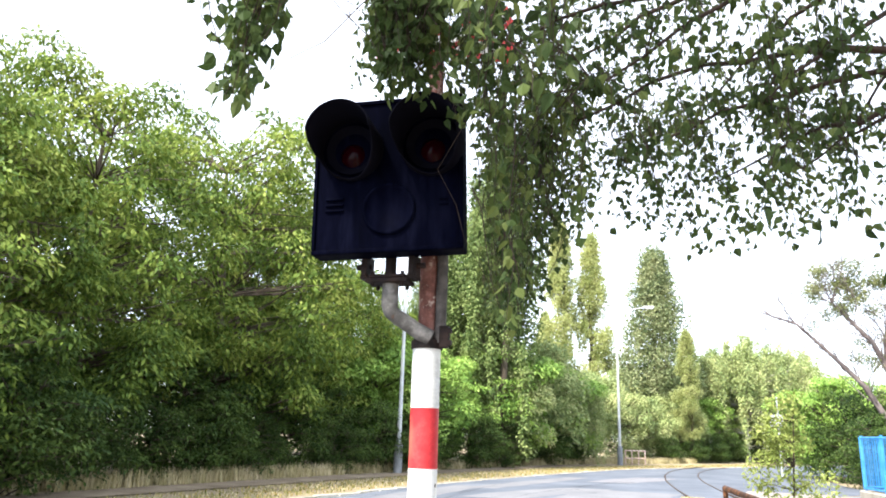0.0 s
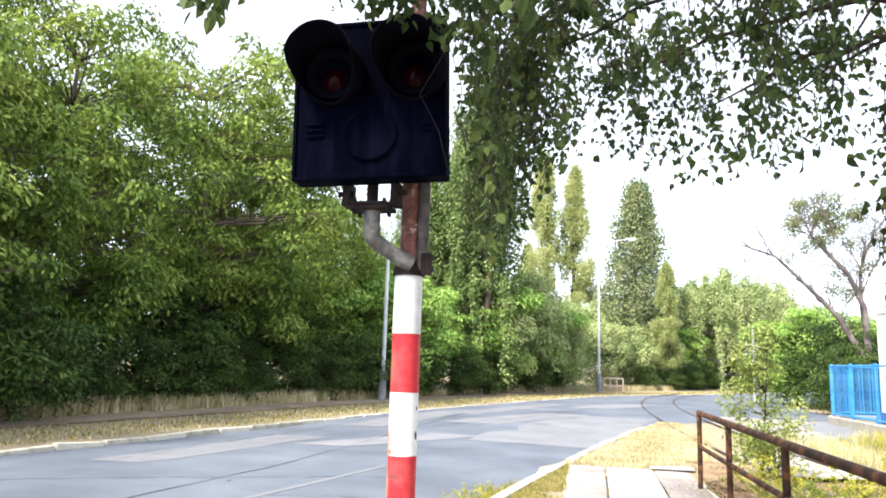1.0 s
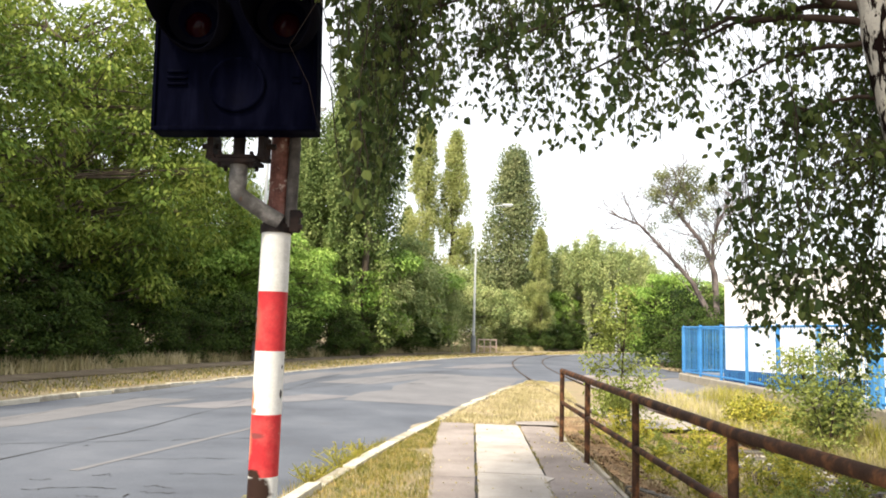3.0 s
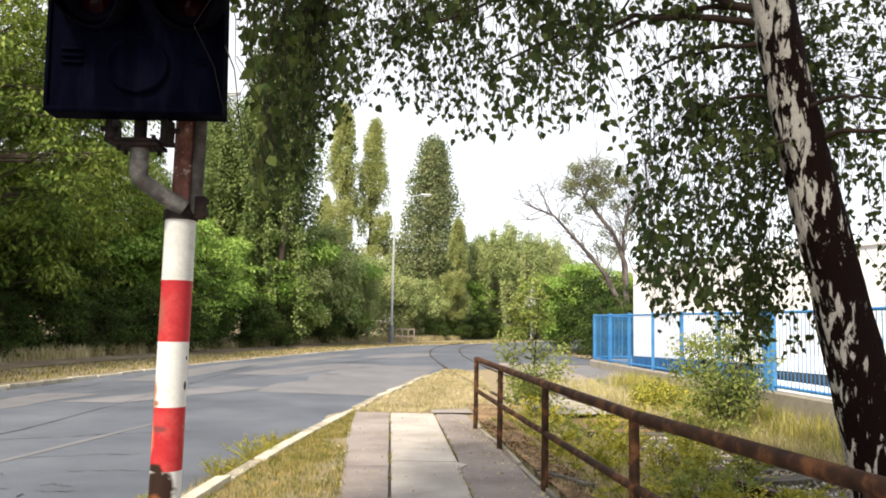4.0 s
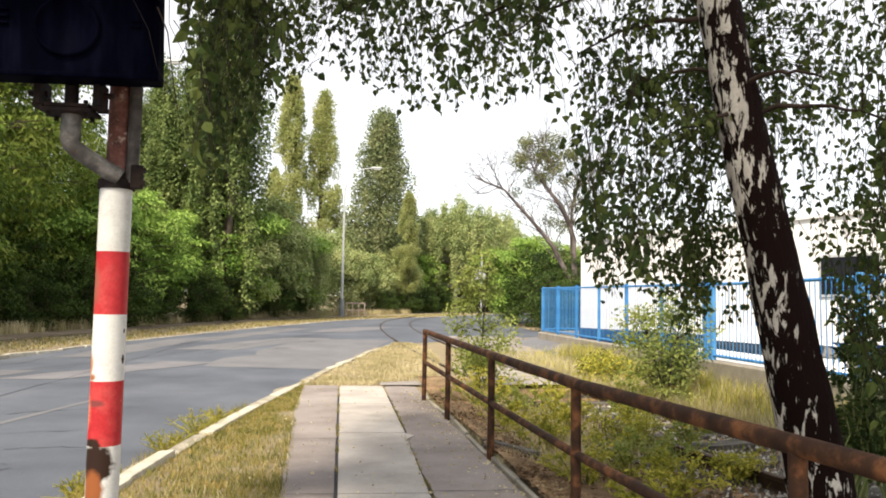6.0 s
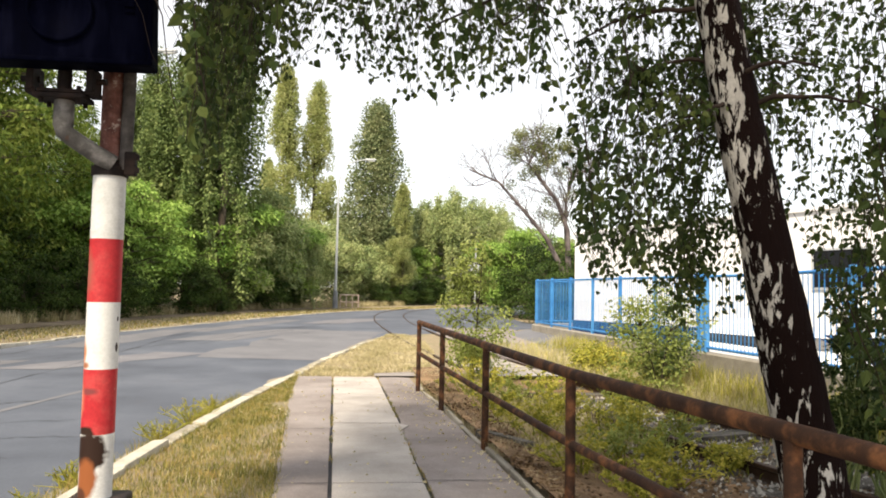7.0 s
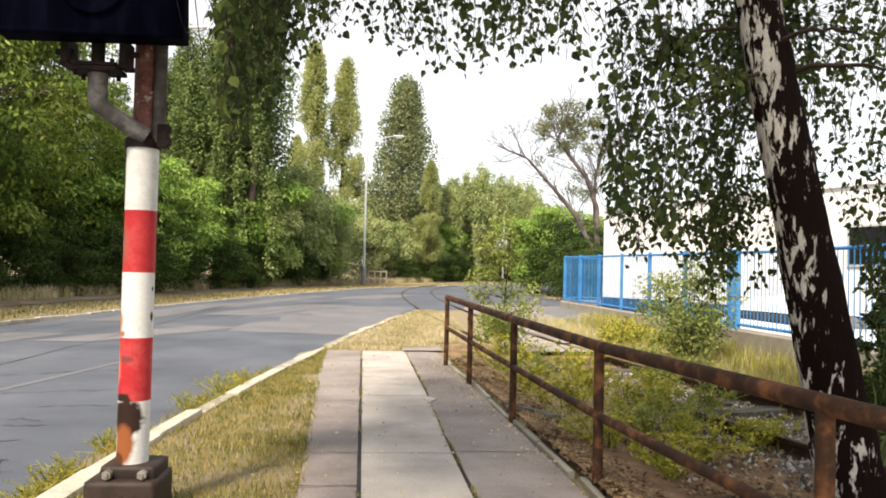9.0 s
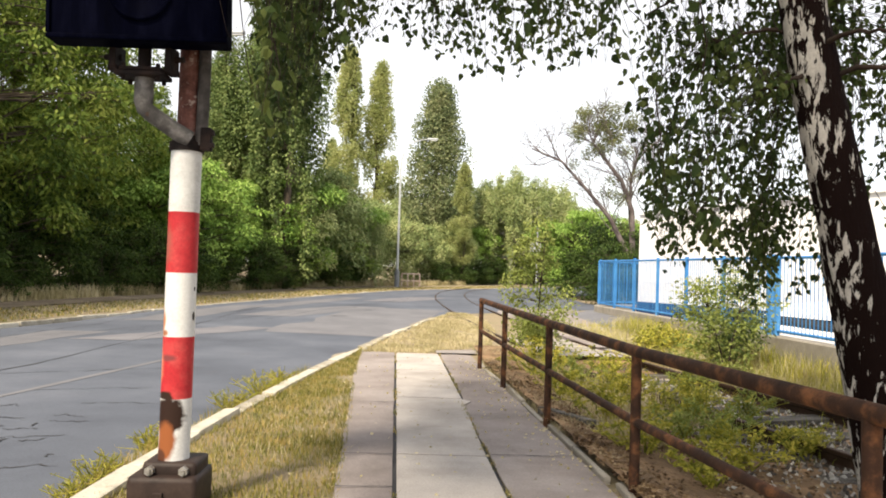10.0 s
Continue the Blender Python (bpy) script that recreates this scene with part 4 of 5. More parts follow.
plinth = thing("fence_plinth", "low weathered concrete plinth under the fence", "wall", kind="structure")
S = np.arange(-6, 30.1, 0.5)
rws = []
for s in S:
    x, y, h = fence_line(s)
    nx, ny = math.sin(radians(h)) * -1, math.cos(radians(h))
    rws.append([(x + nx * w, y + ny * w, z) for w, z in ((0.14, -0.5), (0.13, fence_foot(y) - 0.05), (0.11, fence_foot(y) - 0.03), (-0.11, fence_foot(y) - 0.03), (-0.13, fence_foot(y) - 0.05), (-0.14, -0.6))])
sheet("plinth_wall", rws, CONCRETE, plinth, smooth=False)
rws = []
for s in np.arange(8.0, 21.6, 0.4):
    x, y, h = fence_line(s)
    nx, ny = -math.sin(radians(h)), math.cos(radians(h))
    k = float(np.clip((s - 8) / 4, 0, 1))
    g = float(ground_z(y))
    rws.append([(x + nx * w, y + ny * w, g + 0.006 + z * k + 0.02 * noise.noise((w * 4, y * 1.5, 4))) for w, z in ((1.0, -0.02), (0.75, 0.05), (0.45, 0.12), (0.13, 0.16))])
sheet("drive_edge", rws, PALE_ASPHALT, None, "sloping asphalt edge of the drive against the plinth", "driveway")
fence = thing("blue_fence", "bright blue steel picket fence on concrete plinth", "fence", (0, 0, 0))
for dz, top in ((0.05, False), (-0.03, True)):
    pts = [(*fence_line(s)[:2], (fence_top(fence_line(s)[1]) if top else fence_foot(fence_line(s)[1])) + dz) for s in S]
    tube_obj("fence_rail", [(pts, [0.026] * len(pts))], BLUE, fence, 4)
bm = bmesh.new()
add_box(bm, (0, 0, 0.5), (0.008, 0.019, 1.0), 0.002)
SLAT = bpy.data.meshes.new("slat")
bm.to_mesh(SLAT)
bm.free()
SLAT.materials.append(BLUE)
bm = bmesh.new()
add_box(bm, (0, 0, 0.5), (0.07, 0.07, 1.0), 0.006)
FPOST = bpy.data.meshes.new("fence_post")
bm.to_mesh(FPOST)
bm.free()
FPOST.materials.append(BLUE)
for s in np.arange(-0.05, 26, 0.115):
    x, y, h = fence_line(s)
    ob = link("slat", SLAT, fence)
    z0, z1 = fence_foot(y) + 0.02, fence_top(y) - 0.01
    ob.matrix_basis = pose(x - 0.02, y, z0, 0, 0, h - 90) @ Matrix.Diagonal((1, 1, z1 - z0, 1))
for s in list(np.arange(0.9, 18.6, 1.98)) + [6.65, 6.95, 19.5, 20.6, 21.7, 23.7, 25.7]:
    x, y, h = fence_line(s)
    ob = link("fence_post", FPOST, fence)
    ob.matrix_basis = pose(x, y, fence_foot(y) - 0.04, 0, 0, h - 90) @ Matrix.Diagonal((1, 1, fence_top(y) - fence_foot(y) + 0.07, 1))

# ---- white building behind the fence ----
house = thing("white_hall", "long white clad hall with blue base band", "building", (8.35, 23.2, -0.5, 0, 0, -68.3))
L, WALL_H, DEEP = 26.0, 4.05, 9.0
bm = bmesh.new()
add_box(bm, (L / 2, DEEP / 2, WALL_H / 2), (L, DEEP, WALL_H), 0.02)
part("wall", bm, CLADDING, house)
for z in (1.85, 2.5, 3.15):
    bm = bmesh.new()
    add_box(bm, (L / 2, -0.002, z), (L, 0.012, 0.02), 0.003)
    part("cladding_joint", bm, CLADDING, house)
for x in np.arange(0.0, L, 3.2):
    bm = bmesh.new()
    add_box(bm, (x + 0.06, -0.003, (WALL_H + 1.4) / 2), (0.04, 0.012, WALL_H - 1.42), 0.003)
    part("cover_strip", bm, CLADDING, house)
bm = bmesh.new()
add_box(bm, (L / 2 - 0.01, -0.02, 0.60), (L + 0.02, 0.05, 1.20), 0.01)
part("base_band", bm, BLUE_BASE, house, "blue painted base band")
bm = bmesh.new()
add_box(bm, (L / 2, DEEP / 2, WALL_H + 0.05), (L + 0.15, DEEP + 0.15, 0.10), 0.02)
part("roof", bm, CLADDING, house)
for x in (9.5, 11.6, 13.7, 16.0):
    bm = bmesh.new()
    add_box(bm, (x, -0.02, 2.70), (1.5, 0.06, 0.96), 0.01)
    win = part("window", bm, GALV, house)
    bm = bmesh.new()
    add_box(bm, (x, -0.045, 2.70), (1.36, 0.03, 0.84), 0.005)
    part("pane", bm, DARK_GLASS, win, "dark glass")


# ---- parked car in the yard ----
def car(x, y, z, rz):
    root = thing("parked_car", "small white hatchback parked behind the fence", "car", (x, y, z, 0, 0, rz))
    prof = [(-1.95, 0.30, 0.42, 0.62), (-1.90, 0.24, 0.62, 0.72), (-1.4, 0.20, 0.80, 0.80), (-0.75, 0.2, 0.90, 0.82), (0.0, 0.2, 0.92, 0.83), (0.9, 0.2, 0.94, 0.83), (1.6, 0.22, 0.95, 0.80), (1.85, 0.28, 0.85, 0.74), (1.92, 0.35, 0.6, 0.66)]
    rws = []
    for px, z0, z1, w in prof:
        rws.append([(px, -w * 0.9, z0), (px, -w, z0 + 0.1), (px, -w, z1 - 0.12), (px, -w * 0.9, z1), (px, 0, z1 + 0.03), (px, w * 0.9, z1), (px, w, z1 - 0.12), (px, w, z0 + 0.1), (px, w * 0.9, z0), (px, 0, z0 - 0.02), (px, -w * 0.9, z0)])
    sheet("body", rws, CAR_WHITE, root)
    cab = [(-0.95, 0.90, 0.72), (-0.35, 1.38, 0.60), (0.2, 1.45, 0.60), (0.95, 1.42, 0.58), (1.55, 1.2, 0.60), (1.72, 0.93, 0.68)]
    sheet("glasshouse", [[(px, -0.74, 0.9), (px, -0.70, min(z1, 1.13)), (px, 0, min(z1, 1.13) + 0.01), (px, 0.70, min(z1, 1.13)), (px, 0.74, 0.9)] for px, z1, w in cab], DARK_GLASS, root, "dark side glass")
    sheet("roof_panel", [[(px, -0.71, 1.12), (px, -w - 0.02, z1 - 0.05), (px, 0, z1 + 0.015), (px, w + 0.02, z1 - 0.05), (px, 0.71, 1.12)] for px, z1, w in [(-0.72, 1.14, 0.69)] + cab[1:5]], CAR_WHITE, root)
    for wx in (-1.25, 1.2):
        for wy in (-0.74, 0.74):
            bm = bmesh.new()
            add_cyl(bm, (wx, wy - 0.09, 0.30), (wx, wy + 0.09, 0.30), 0.30, seg=24)
            wheel = part("wheel", bm, RUBBER, root)
            bm = bmesh.new()
            add_cyl(bm, (wx, wy - 0.095, 0.30), (wx, wy + 0.095, 0.30), 0.18, seg=20)
            part("rim", bm, GALV, wheel)
    return root


car(9.3, 12.9, -0.375, 100)


# ---- street lamps, barrier, far sign ----
def street_lamp(x, y, z, rz, h=9.0):
    root = thing("street_lamp", "tall pale grey steel street lamp with curved arm", "street lamp", (x, y, z, 0, 0, rz), "street lamps along the road")
    tube_obj("foot", [([(0, 0, 0), (0, 0, 1.05), (0, 0, 1.2)], [0.17, 0.16, 0.09])], GALV_DARK, root, 16, "thick dull grey foot")
    arm = [(0, 0, 1.15), (0, 0, 4), (0, 0, h - 1.2), (0.02, 0, h - 0.5), (0.18, 0, h + 0.15), (0.55, 0, h + 0.65), (1.1, 0, h + 0.92), (1.75, 0, h + 1.02)]
    tube_obj("mast", [(arm, [0.09, 0.075, 0.058, 0.052, 0.045, 0.04, 0.036, 0.034])], GALV, root, 12)
    bm = bmesh.new()
    add_box(bm, (2.05, 0, h + 1.03), (0.70, 0.22, 0.14), 0.05)
    part("lamp_head", bm, GALV, root, "pale lamp head", True)
    bm = bmesh.new()
    add_box(bm, (2.1, 0, h + 0.945), (0.45, 0.16, 0.05), 0.02)
    part("lamp_glass", bm, CLADDING, root)
    return root


street_lamp(-0.35, 47.7, float(ground_z(47.7)), 0, 8.9)
street_lamp(-8.2, 27.3, float(ground_z(27.3)) + 0.05, -10)

barrier = thing("roadside_barrier", "small red and white tubular roadside barrier", "barrier", (0.55, 49.6, float(ground_z(49.6)) + 0.06, 0, 0, 8))
for k, x in enumerate((-0.62, -0.21, 0.21, 0.62)):
    tube_obj("upright", [([(x, 0, -0.1), (x, 0, 0.4), (x, 0, 0.86)], [0.035] * 3)], FADED_PAINT, barrier, 8)
for z in (0.36, 0.84):
    tube_obj("crossbar", [([(-0.64, 0, z), (0, 0, z), (0.64, 0, z)], [0.035] * 3)], FADED_PAINT, barrier, 8)

far_sig = thing("far_signal", "grey back of a signal box across the road", "signal", (7.6, 39.6, float(ground_z(39.6)) - 0.02))
tube_obj("post", [([(0, 0, 0), (0, 0, 2), (0, 0, 3.9)], [0.05, 0.05, 0.04])], GALV, far_sig, 10)
bm = bmesh.new()
add_box(bm, (-0.1, 0, 2.75), (0.60, 0.14, 0.56), 0.02)
part("box_back", bm, GALV, far_sig)

# ---- trees and shrubs across the road ----
def crown_blobs(n, rx, rz, zc, r0, r1, seed, low=-1.0, pear=0.0, hollow=0.0):
    """Clumps spread through an uneven egg-shaped crown."""
    rng = np.random.default_rng(seed)
    out = []
    while len(out) < n:
        p = rng.uniform(-1, 1, 3)
        q = np.linalg.norm(p)
        if q > 1 or q < 0.35 or p[2] < low:
            continue
        if hollow and noise.noise((p[0] * 2.3, p[1] * 2.3, p[2] * 3.0 + seed)) < hollow - 0.35:
            continue
        w = rx * (1 - pear * p[2])
        out.append((p[0] * w, p[1] * w, zc + p[2] * rz, rng.uniform(r0, r1)))
    return out


def stem(h, r, lean=(0, 0), seed=0, n=8):
    rng = np.random.default_rng(seed)
    t = np.linspace(0, 1, n)
    P = np.stack([lean[0] * t ** 1.4, lean[1] * t ** 1.4, h * t], 1)
    P[1:, :2] += np.cumsum(rng.normal(size=(n - 1, 2)) * 0.03 * h / 8, 0)
    P[0, 2] = -0.15
    return P, np.linspace(r, r * 0.25, n)


SPARE = []      # first builds, set down with the rest below

maple = tree("ash_maple_tree", "broad ash-leaved maple with drooping yellow-green leaves", "tree", [stem(8.5, 0.20, (0.8, 0), 1), stem(8, 0.15, (-1.2, 0.6), 2), stem(7, 0.13, (0.4, -1.3), 3)],
             crown_blobs(250, 4.8, 5.4, 5.9, 0.4, 0.9, 11, -0.8, 0.1, 0.12), 46000, 0.19, MAPLE_LEAF, BARK, 21, 0.9, 0.45, 0.75, 0.035, "trees across the road", 0.46, 0.55)
maple2 = tree("ash_maple_tree", "tall ash-leaved maple with drooping yellow-green leaves", "tree", [stem(9.5, 0.2, (-0.5, 0.3), 4), stem(8, 0.15, (1.3, 0.4), 5)],
              crown_blobs(250, 4.5, 5.8, 6.4, 0.4, 0.9, 12, -0.82, 0.1, 0.12), 46000, 0.19, MAPLE_LEAF, BARK, 22, 0.9, 0.45, 0.75, 0.035, "trees across the road", 0.46, 0.55)
shrub = tree("roadside_shrub", "dense dark green roadside shrub", "shrub", [stem(2.2, 0.06, (0.5, 0), 6), stem(2.4, 0.05, (-0.6, 0.3), 7), stem(2.0, 0.05, (0.1, -0.6), 8)],
             crown_blobs(70, 2.1, 1.75, 1.75, 0.3, 0.65, 13, -1.0), 9000, 0.15, SHRUB_LEAF, BARK, 23, 0.4, 0.5, 0.7, 0.025, "shrubs across the road", 0.5, 0.7)
elder = tree("elder_bush", "rounded bright green elder bush", "shrub", [stem(3.5, 0.09, (0.5, 0), 9), stem(3.2, 0.08, (-0.6, 0.3), 10)],
             crown_blobs(95, 2.6, 2.5, 2.9, 0.35, 0.75, 14, -1.0), 15000, 0.18, BRIGHT_LEAF, BARK, 24, 0.6, 0.4, 0.65, 0.03, "shrubs across the road", 0.5, 0.65)
olive = tree("hedge_shrub", "tall olive-green hedge shrub", "shrub", [stem(3.6, 0.09, (0.5, 0), 15), stem(3.4, 0.08, (-0.6, 0.3), 16)],
             crown_blobs(95, 2.5, 2.6, 2.9, 0.3, 0.7, 17, -1.0), 12000, 0.2, OLIVE_LEAF, BARK, 25, 0.6, 0.35, 0.85, 0.03, "shrubs across the road", 0.5, 0.45)


def far_side(y, off):
    """A place off metres behind the far kerb, square to it."""
    x, x2 = float(on(FAR_KERB, y)), float(on(FAR_KERB, y + 1))
    l = math.hypot(1, x2 - x)
    return x - off / l, y + off * (x2 - x) / l


SPARE += [(maple, -13.6, 9.5, 0.88, 20), (maple2, -13.2, 22.0, 1.1, 120), (shrub, -11.8, 12.0, 0.9, 40), (elder, -8.8, 31.0, 1.05, 10), (olive, -6.0, 39.5, 1.0, 70)]
for src, x, y, s, rz in ((maple2, -14.2, 15.5, 0.98, 200), (maple, -14.6, 28.5, 1.12, 250), (maple, -15.6, 4.0, 1.0, 80), (maple, -20.0, 20, 1.0, 150), (maple, -19, 33, 0.95, 60), (maple2, -14, 36, 0.85, 10)):
    put(src, x, y, float(ground_z(y)) + 0.15, s, rz)
for y in np.arange(1, 27, 2.1):
    x, yy = far_side(y, 4.9 + RNG.normal() * 0.3)
    put(shrub, x, yy, float(ground_z(yy)) + 0.05, RNG.uniform(0.5, 0.78), RNG.uniform(0, 360))
for y in np.arange(2, 30, 4.0):
    x, yy = far_side(y, 7.2 + RNG.normal() * 0.3)
    put(shrub, x, yy, float(ground_z(yy)) + 0.1, RNG.uniform(1.0, 1.3), RNG.uniform(0, 360))
for y, off, s, src in ((28, 6.8, 1.0, elder), (33.5, 6.0, 1.0, elder), (38.3, 5.3, 1.28, elder), (31, 9.5, 1.3, elder), (36, 9.5, 1.3, olive), (41.3, 5.2, 1.28, olive), (43.8, 5.2, 1.12, elder), (46.5, 6.0, 1.05, olive), (50, 6.0, 0.9, olive), (44, 9.5, 1.25, olive), (51, 9, 1.15, olive),
                       (54, 6.5, 0.85, olive), (58, 6.5, 0.95, olive), (62, 6.5, 0.95, elder), (66, 7, 1.05, elder), (70, 7, 1.1, olive), (74, 6.5, 1.2, elder), (79, 7, 1.2, shrub), (85, 7, 1.5, olive), (60, 11, 1.4, olive), (67, 12, 1.5, olive), (92, 8, 1.5, elder), (100, 8, 1.5, olive)):
    x, yy = far_side(y, off)
    put(src, x, yy, float(ground_z(min(yy, 90))) + 0.05, s, RNG.uniform(0, 360))
for y in np.arange(28, 84, 2.6):
    if 46 < y < 53:
        continue
    x, yy = far_side(y, 4.4 + RNG.normal() * 0.35)
    put(shrub, x, yy, float(ground_z(yy)) + 0.02, RNG.uniform(0.45, 0.75), RNG.uniform(0, 360))

# poplars and birches
def column_blobs(h, w, z0, seed, n=70, top=0.25):
    rng = np.random.default_rng(seed)
    out = []
    for i in range(n):
        t = rng.random() ** 0.85
        prof = min(1.0, (t + 0.12) * 3.2) * max(0.0, 1 - t) ** 0.52 + top * 0.2
        a, q = rng.uniform(0, 6.28), rng.random() ** 0.5
        out.append((w * prof * q * math.cos(a), w * prof * q * math.sin(a), z0 + (h - z0) * t, w * rng.uniform(0.13, 0.27)))
    return out


def weeping(seed, h, w, strands, short=0.25, long=0.6):
    """Clumps strung along hanging branches."""
    rng = np.random.default_rng(seed)
    out = []
    for _ in range(strands):
        a, q = rng.uniform(0, 6.28), w * rng.random() ** 0.6
        top = h * (1 - 0.35 * (q / w) ** 2) * rng.uniform(0.8 if long > 0.5 else 0.42, 1.0)
        ln = rng.uniform(short, long) * h
        for k in np.arange(0, ln, 0.55):
            out.append((q * math.cos(a) + rng.normal() * 0.08, q * math.sin(a) + rng.normal() * 0.08, top - k, 0.36 * (1 - 0.4 * k / ln)))
    return out


aspen = tree("tall_aspen", "tall dark green aspen with hanging foliage", "tree", [stem(15, 0.24, (0.3, 0), 31, 10)], weeping(32, 17.5, 1.9, 85, 0.12, 0.34), 34000, 0.16, ASPEN_LEAF, BARK, 33, 1.2, 0.2, 1.5, 0.010, "tall trees behind the hedge", 0.7)
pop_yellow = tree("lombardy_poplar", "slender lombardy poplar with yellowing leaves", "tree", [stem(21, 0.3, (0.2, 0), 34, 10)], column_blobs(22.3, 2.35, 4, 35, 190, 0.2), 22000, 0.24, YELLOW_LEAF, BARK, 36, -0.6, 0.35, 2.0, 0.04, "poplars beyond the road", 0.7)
pop_green = tree("lombardy_poplar", "dense grey-green lombardy poplar", "tree", [stem(15.5, 0.3, (0.2, 0), 37, 10)], column_blobs(16.8, 3.4, 3, 38, 280, 0.4), 28000, 0.24, POPLAR_LEAF, BARK, 39, -0.6, 0.4, 1.8, 0.04, "poplars beyond the road", 0.7)
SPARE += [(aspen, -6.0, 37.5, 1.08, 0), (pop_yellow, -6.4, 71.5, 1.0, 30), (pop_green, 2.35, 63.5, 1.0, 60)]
put(aspen, -9.6, 40.0, 0.4, 0.85, 230)
put(aspen, -7.9, 39.0, 0.4, 0.98, 100)
put(aspen, -12.0, 43.0, 0.4, 0.80, 40)
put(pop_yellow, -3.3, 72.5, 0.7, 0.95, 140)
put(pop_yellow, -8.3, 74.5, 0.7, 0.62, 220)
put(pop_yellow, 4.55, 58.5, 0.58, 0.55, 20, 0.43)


wbirch = tree("weeping_birch", "pale green weeping birch with hanging branches", "tree", [stem(8.5, 0.14, (0.4, 0), 41, 8), stem(7.5, 0.1, (-0.8, 0.2), 42, 8)], weeping(43, 10.5, 3.1, 60), 26000, 0.19, OLIVE_LEAF, PALE_BARK, 44, 1.2, 0.2, 1.4, 0.012, "birches beyond the road", 0.6)
SPARE += [(wbirch, 9.6, 67.0, 1.05, 0)]
put(wbirch, 12.6, 69.0, 0.75, 1.0, 120)
put(wbirch, 7.4, 68.5, 0.75, 0.95, 220)
put(wbirch, -2.75, 46.0, 0.42, 0.55, 60)
put(wbirch, 15.5, 74, 0.8, 1.0, 20)
put(elder, 18.2, 79, 0.8, 1.35, 20)
put(elder, 22.5, 82, 0.8, 1.3, 90)
put(shrub, 21.0, 77.0, 0.8, 1.8, 90)
put(olive, 8.5, 73, 0.8, 1.75, 40)
put(olive, 13.5, 76, 0.8, 1.75, 140)
put(elder, 16.0, 78, 0.8, 1.5, 240)
put(olive, 4.0, 72, 0.8, 1.5, 300)
put(olive, 27.0, 83, 0.8, 1.5, 200)
put(olive, 33.0, 86, 0.8, 1.6, 20)
for x, y, s, src in ((9.9, 32.2, 0.8, shrub), (12.4, 33.5, 1.0, shrub), (14.5, 32, 1.1, shrub), (10.6, 37.0, 1.15, shrub), (9.9, 41.0, 0.95, elder), (12.5, 44.0, 1.0, elder), (15.5, 40, 1.1, shrub)):
    put(src, x, y, float(ground_z(y)) - 0.03, s, 47 * x)
for src, x, y, s, rz in SPARE:
    src.matrix_world = pose(x, y, float(ground_z(y)) + 0.05, 0, 0, rz) @ Matrix.Diagonal((s, s, s, 1))

# ---- half-bare tree beside the hall ----
rng = np.random.default_rng(51)
bare = thing("half_bare_tree", "half-dead tree with bare limbs and sparse green top", "tree", (11.35, 33.8, 0.3))
runs, tips = [], []


def fork(p, d, ln, r, depth):
    """One limb, bending a little, that splits again at its end."""
    n = 5
    P = [np.array(p, float)]
    for _ in range(n):
        d = unit(d + rng.normal(size=3) * 0.13 + np.array([0, 0, 0.03]))
        P.append(P[-1] + d * ln / n)
    runs.append((np.array(P), np.linspace(r, r * 0.62, n + 1)))
    if depth == 0:
        tips.append(P[-1])
        return
    for q in range(2 if depth > 3 else int(rng.integers(2, 4))):
        e = unit(d + rng.normal(size=3) * np.array([0.62, 0.45, 0.38]) + np.array([-0.10, 0, 0.10]))
        fork(P[-1] if q < 2 else P[3], e, ln * rng.uniform(0.62, 0.86), r * 0.6, depth - 1)


BOUGHS = [([(0, 0, -0.3), (-0.03, 0, 1.0), (-0.1, 0, 2.3)], 0.32, 0.25),
         ([(-0.05, 0, 1.5), (-0.5, 0.1, 2.75), (-1.2, 0.2, 4.1), (-2.3, 0.2, 5.35), (-3.6, 0.1, 6.7), (-5.1, 0, 7.25)], 0.17, 0.035),
         ([(-0.1, 0, 2.2), (-0.2, -0.1, 4.4), (-0.75, -0.2, 5.8), (-1.7, -0.2, 7.0), (-2.2, -0.2, 7.6), (-1.9, -0.2, 8.5)], 0.16, 0.04),
         ([(-0.1, 0, 2.3), (-0.25, 0.1, 4.6), (-0.22, 0.2, 6.0), (0.05, 0.2, 6.8), (0.5, 0.3, 7.9)], 0.12, 0.03),
         ([(-0.25, 0.1, 5.0), (0.25, 0.2, 6.1), (0.85, 0.2, 7.1), (1.3, 0.2, 7.8)], 0.06, 0.02)]
for pts, ra, rb in BOUGHS:
    runs.append((np.array(pts), np.linspace(ra, rb, len(pts))))
for pts, ra, rb in BOUGHS[1:]:
    for k in range(2, len(pts)):
        for q in range(7):
            w = rng.random()
            p = np.array(pts[k]) * w + np.array(pts[k - 1]) * (1 - w)
            out = unit(unit(np.array(pts[k]) - np.array(pts[k - 1])) + rng.normal(size=3) * np.array([0.5, 0.5, 0.35]) + np.array([0, 0, 0.15]))
            fork(p, out, rng.uniform(0.55, 1.1), 0.026, 3)
tube_obj("trunk", runs, GREY_BARK, bare, 5)
CROWN = [(-1.6 + 1.75 * x, 0.9 * y, 8.25 + 1.5 * z, rng.uniform(0.3, 0.55)) for x, y, z in unit(rng.normal(size=(34, 3))) * rng.uniform(0.25, 1, (34, 1))]
CROWN += [(-1.0 + rng.normal() * 0.35, rng.normal() * 0.3, 5.0 + rng.normal() * 0.5, 0.35) for _ in range(6)] + [(-0.4, 0.2, 3.6, 0.4), (0.2, 0.1, 6.4, 0.3), (-3.0, 0.1, 6.6, 0.3), (0.6, 0.3, 7.6, 0.35)]
C, D, U = blob_leaves(CROWN, 7500, rng, 0.3, 0.1, 0.8)
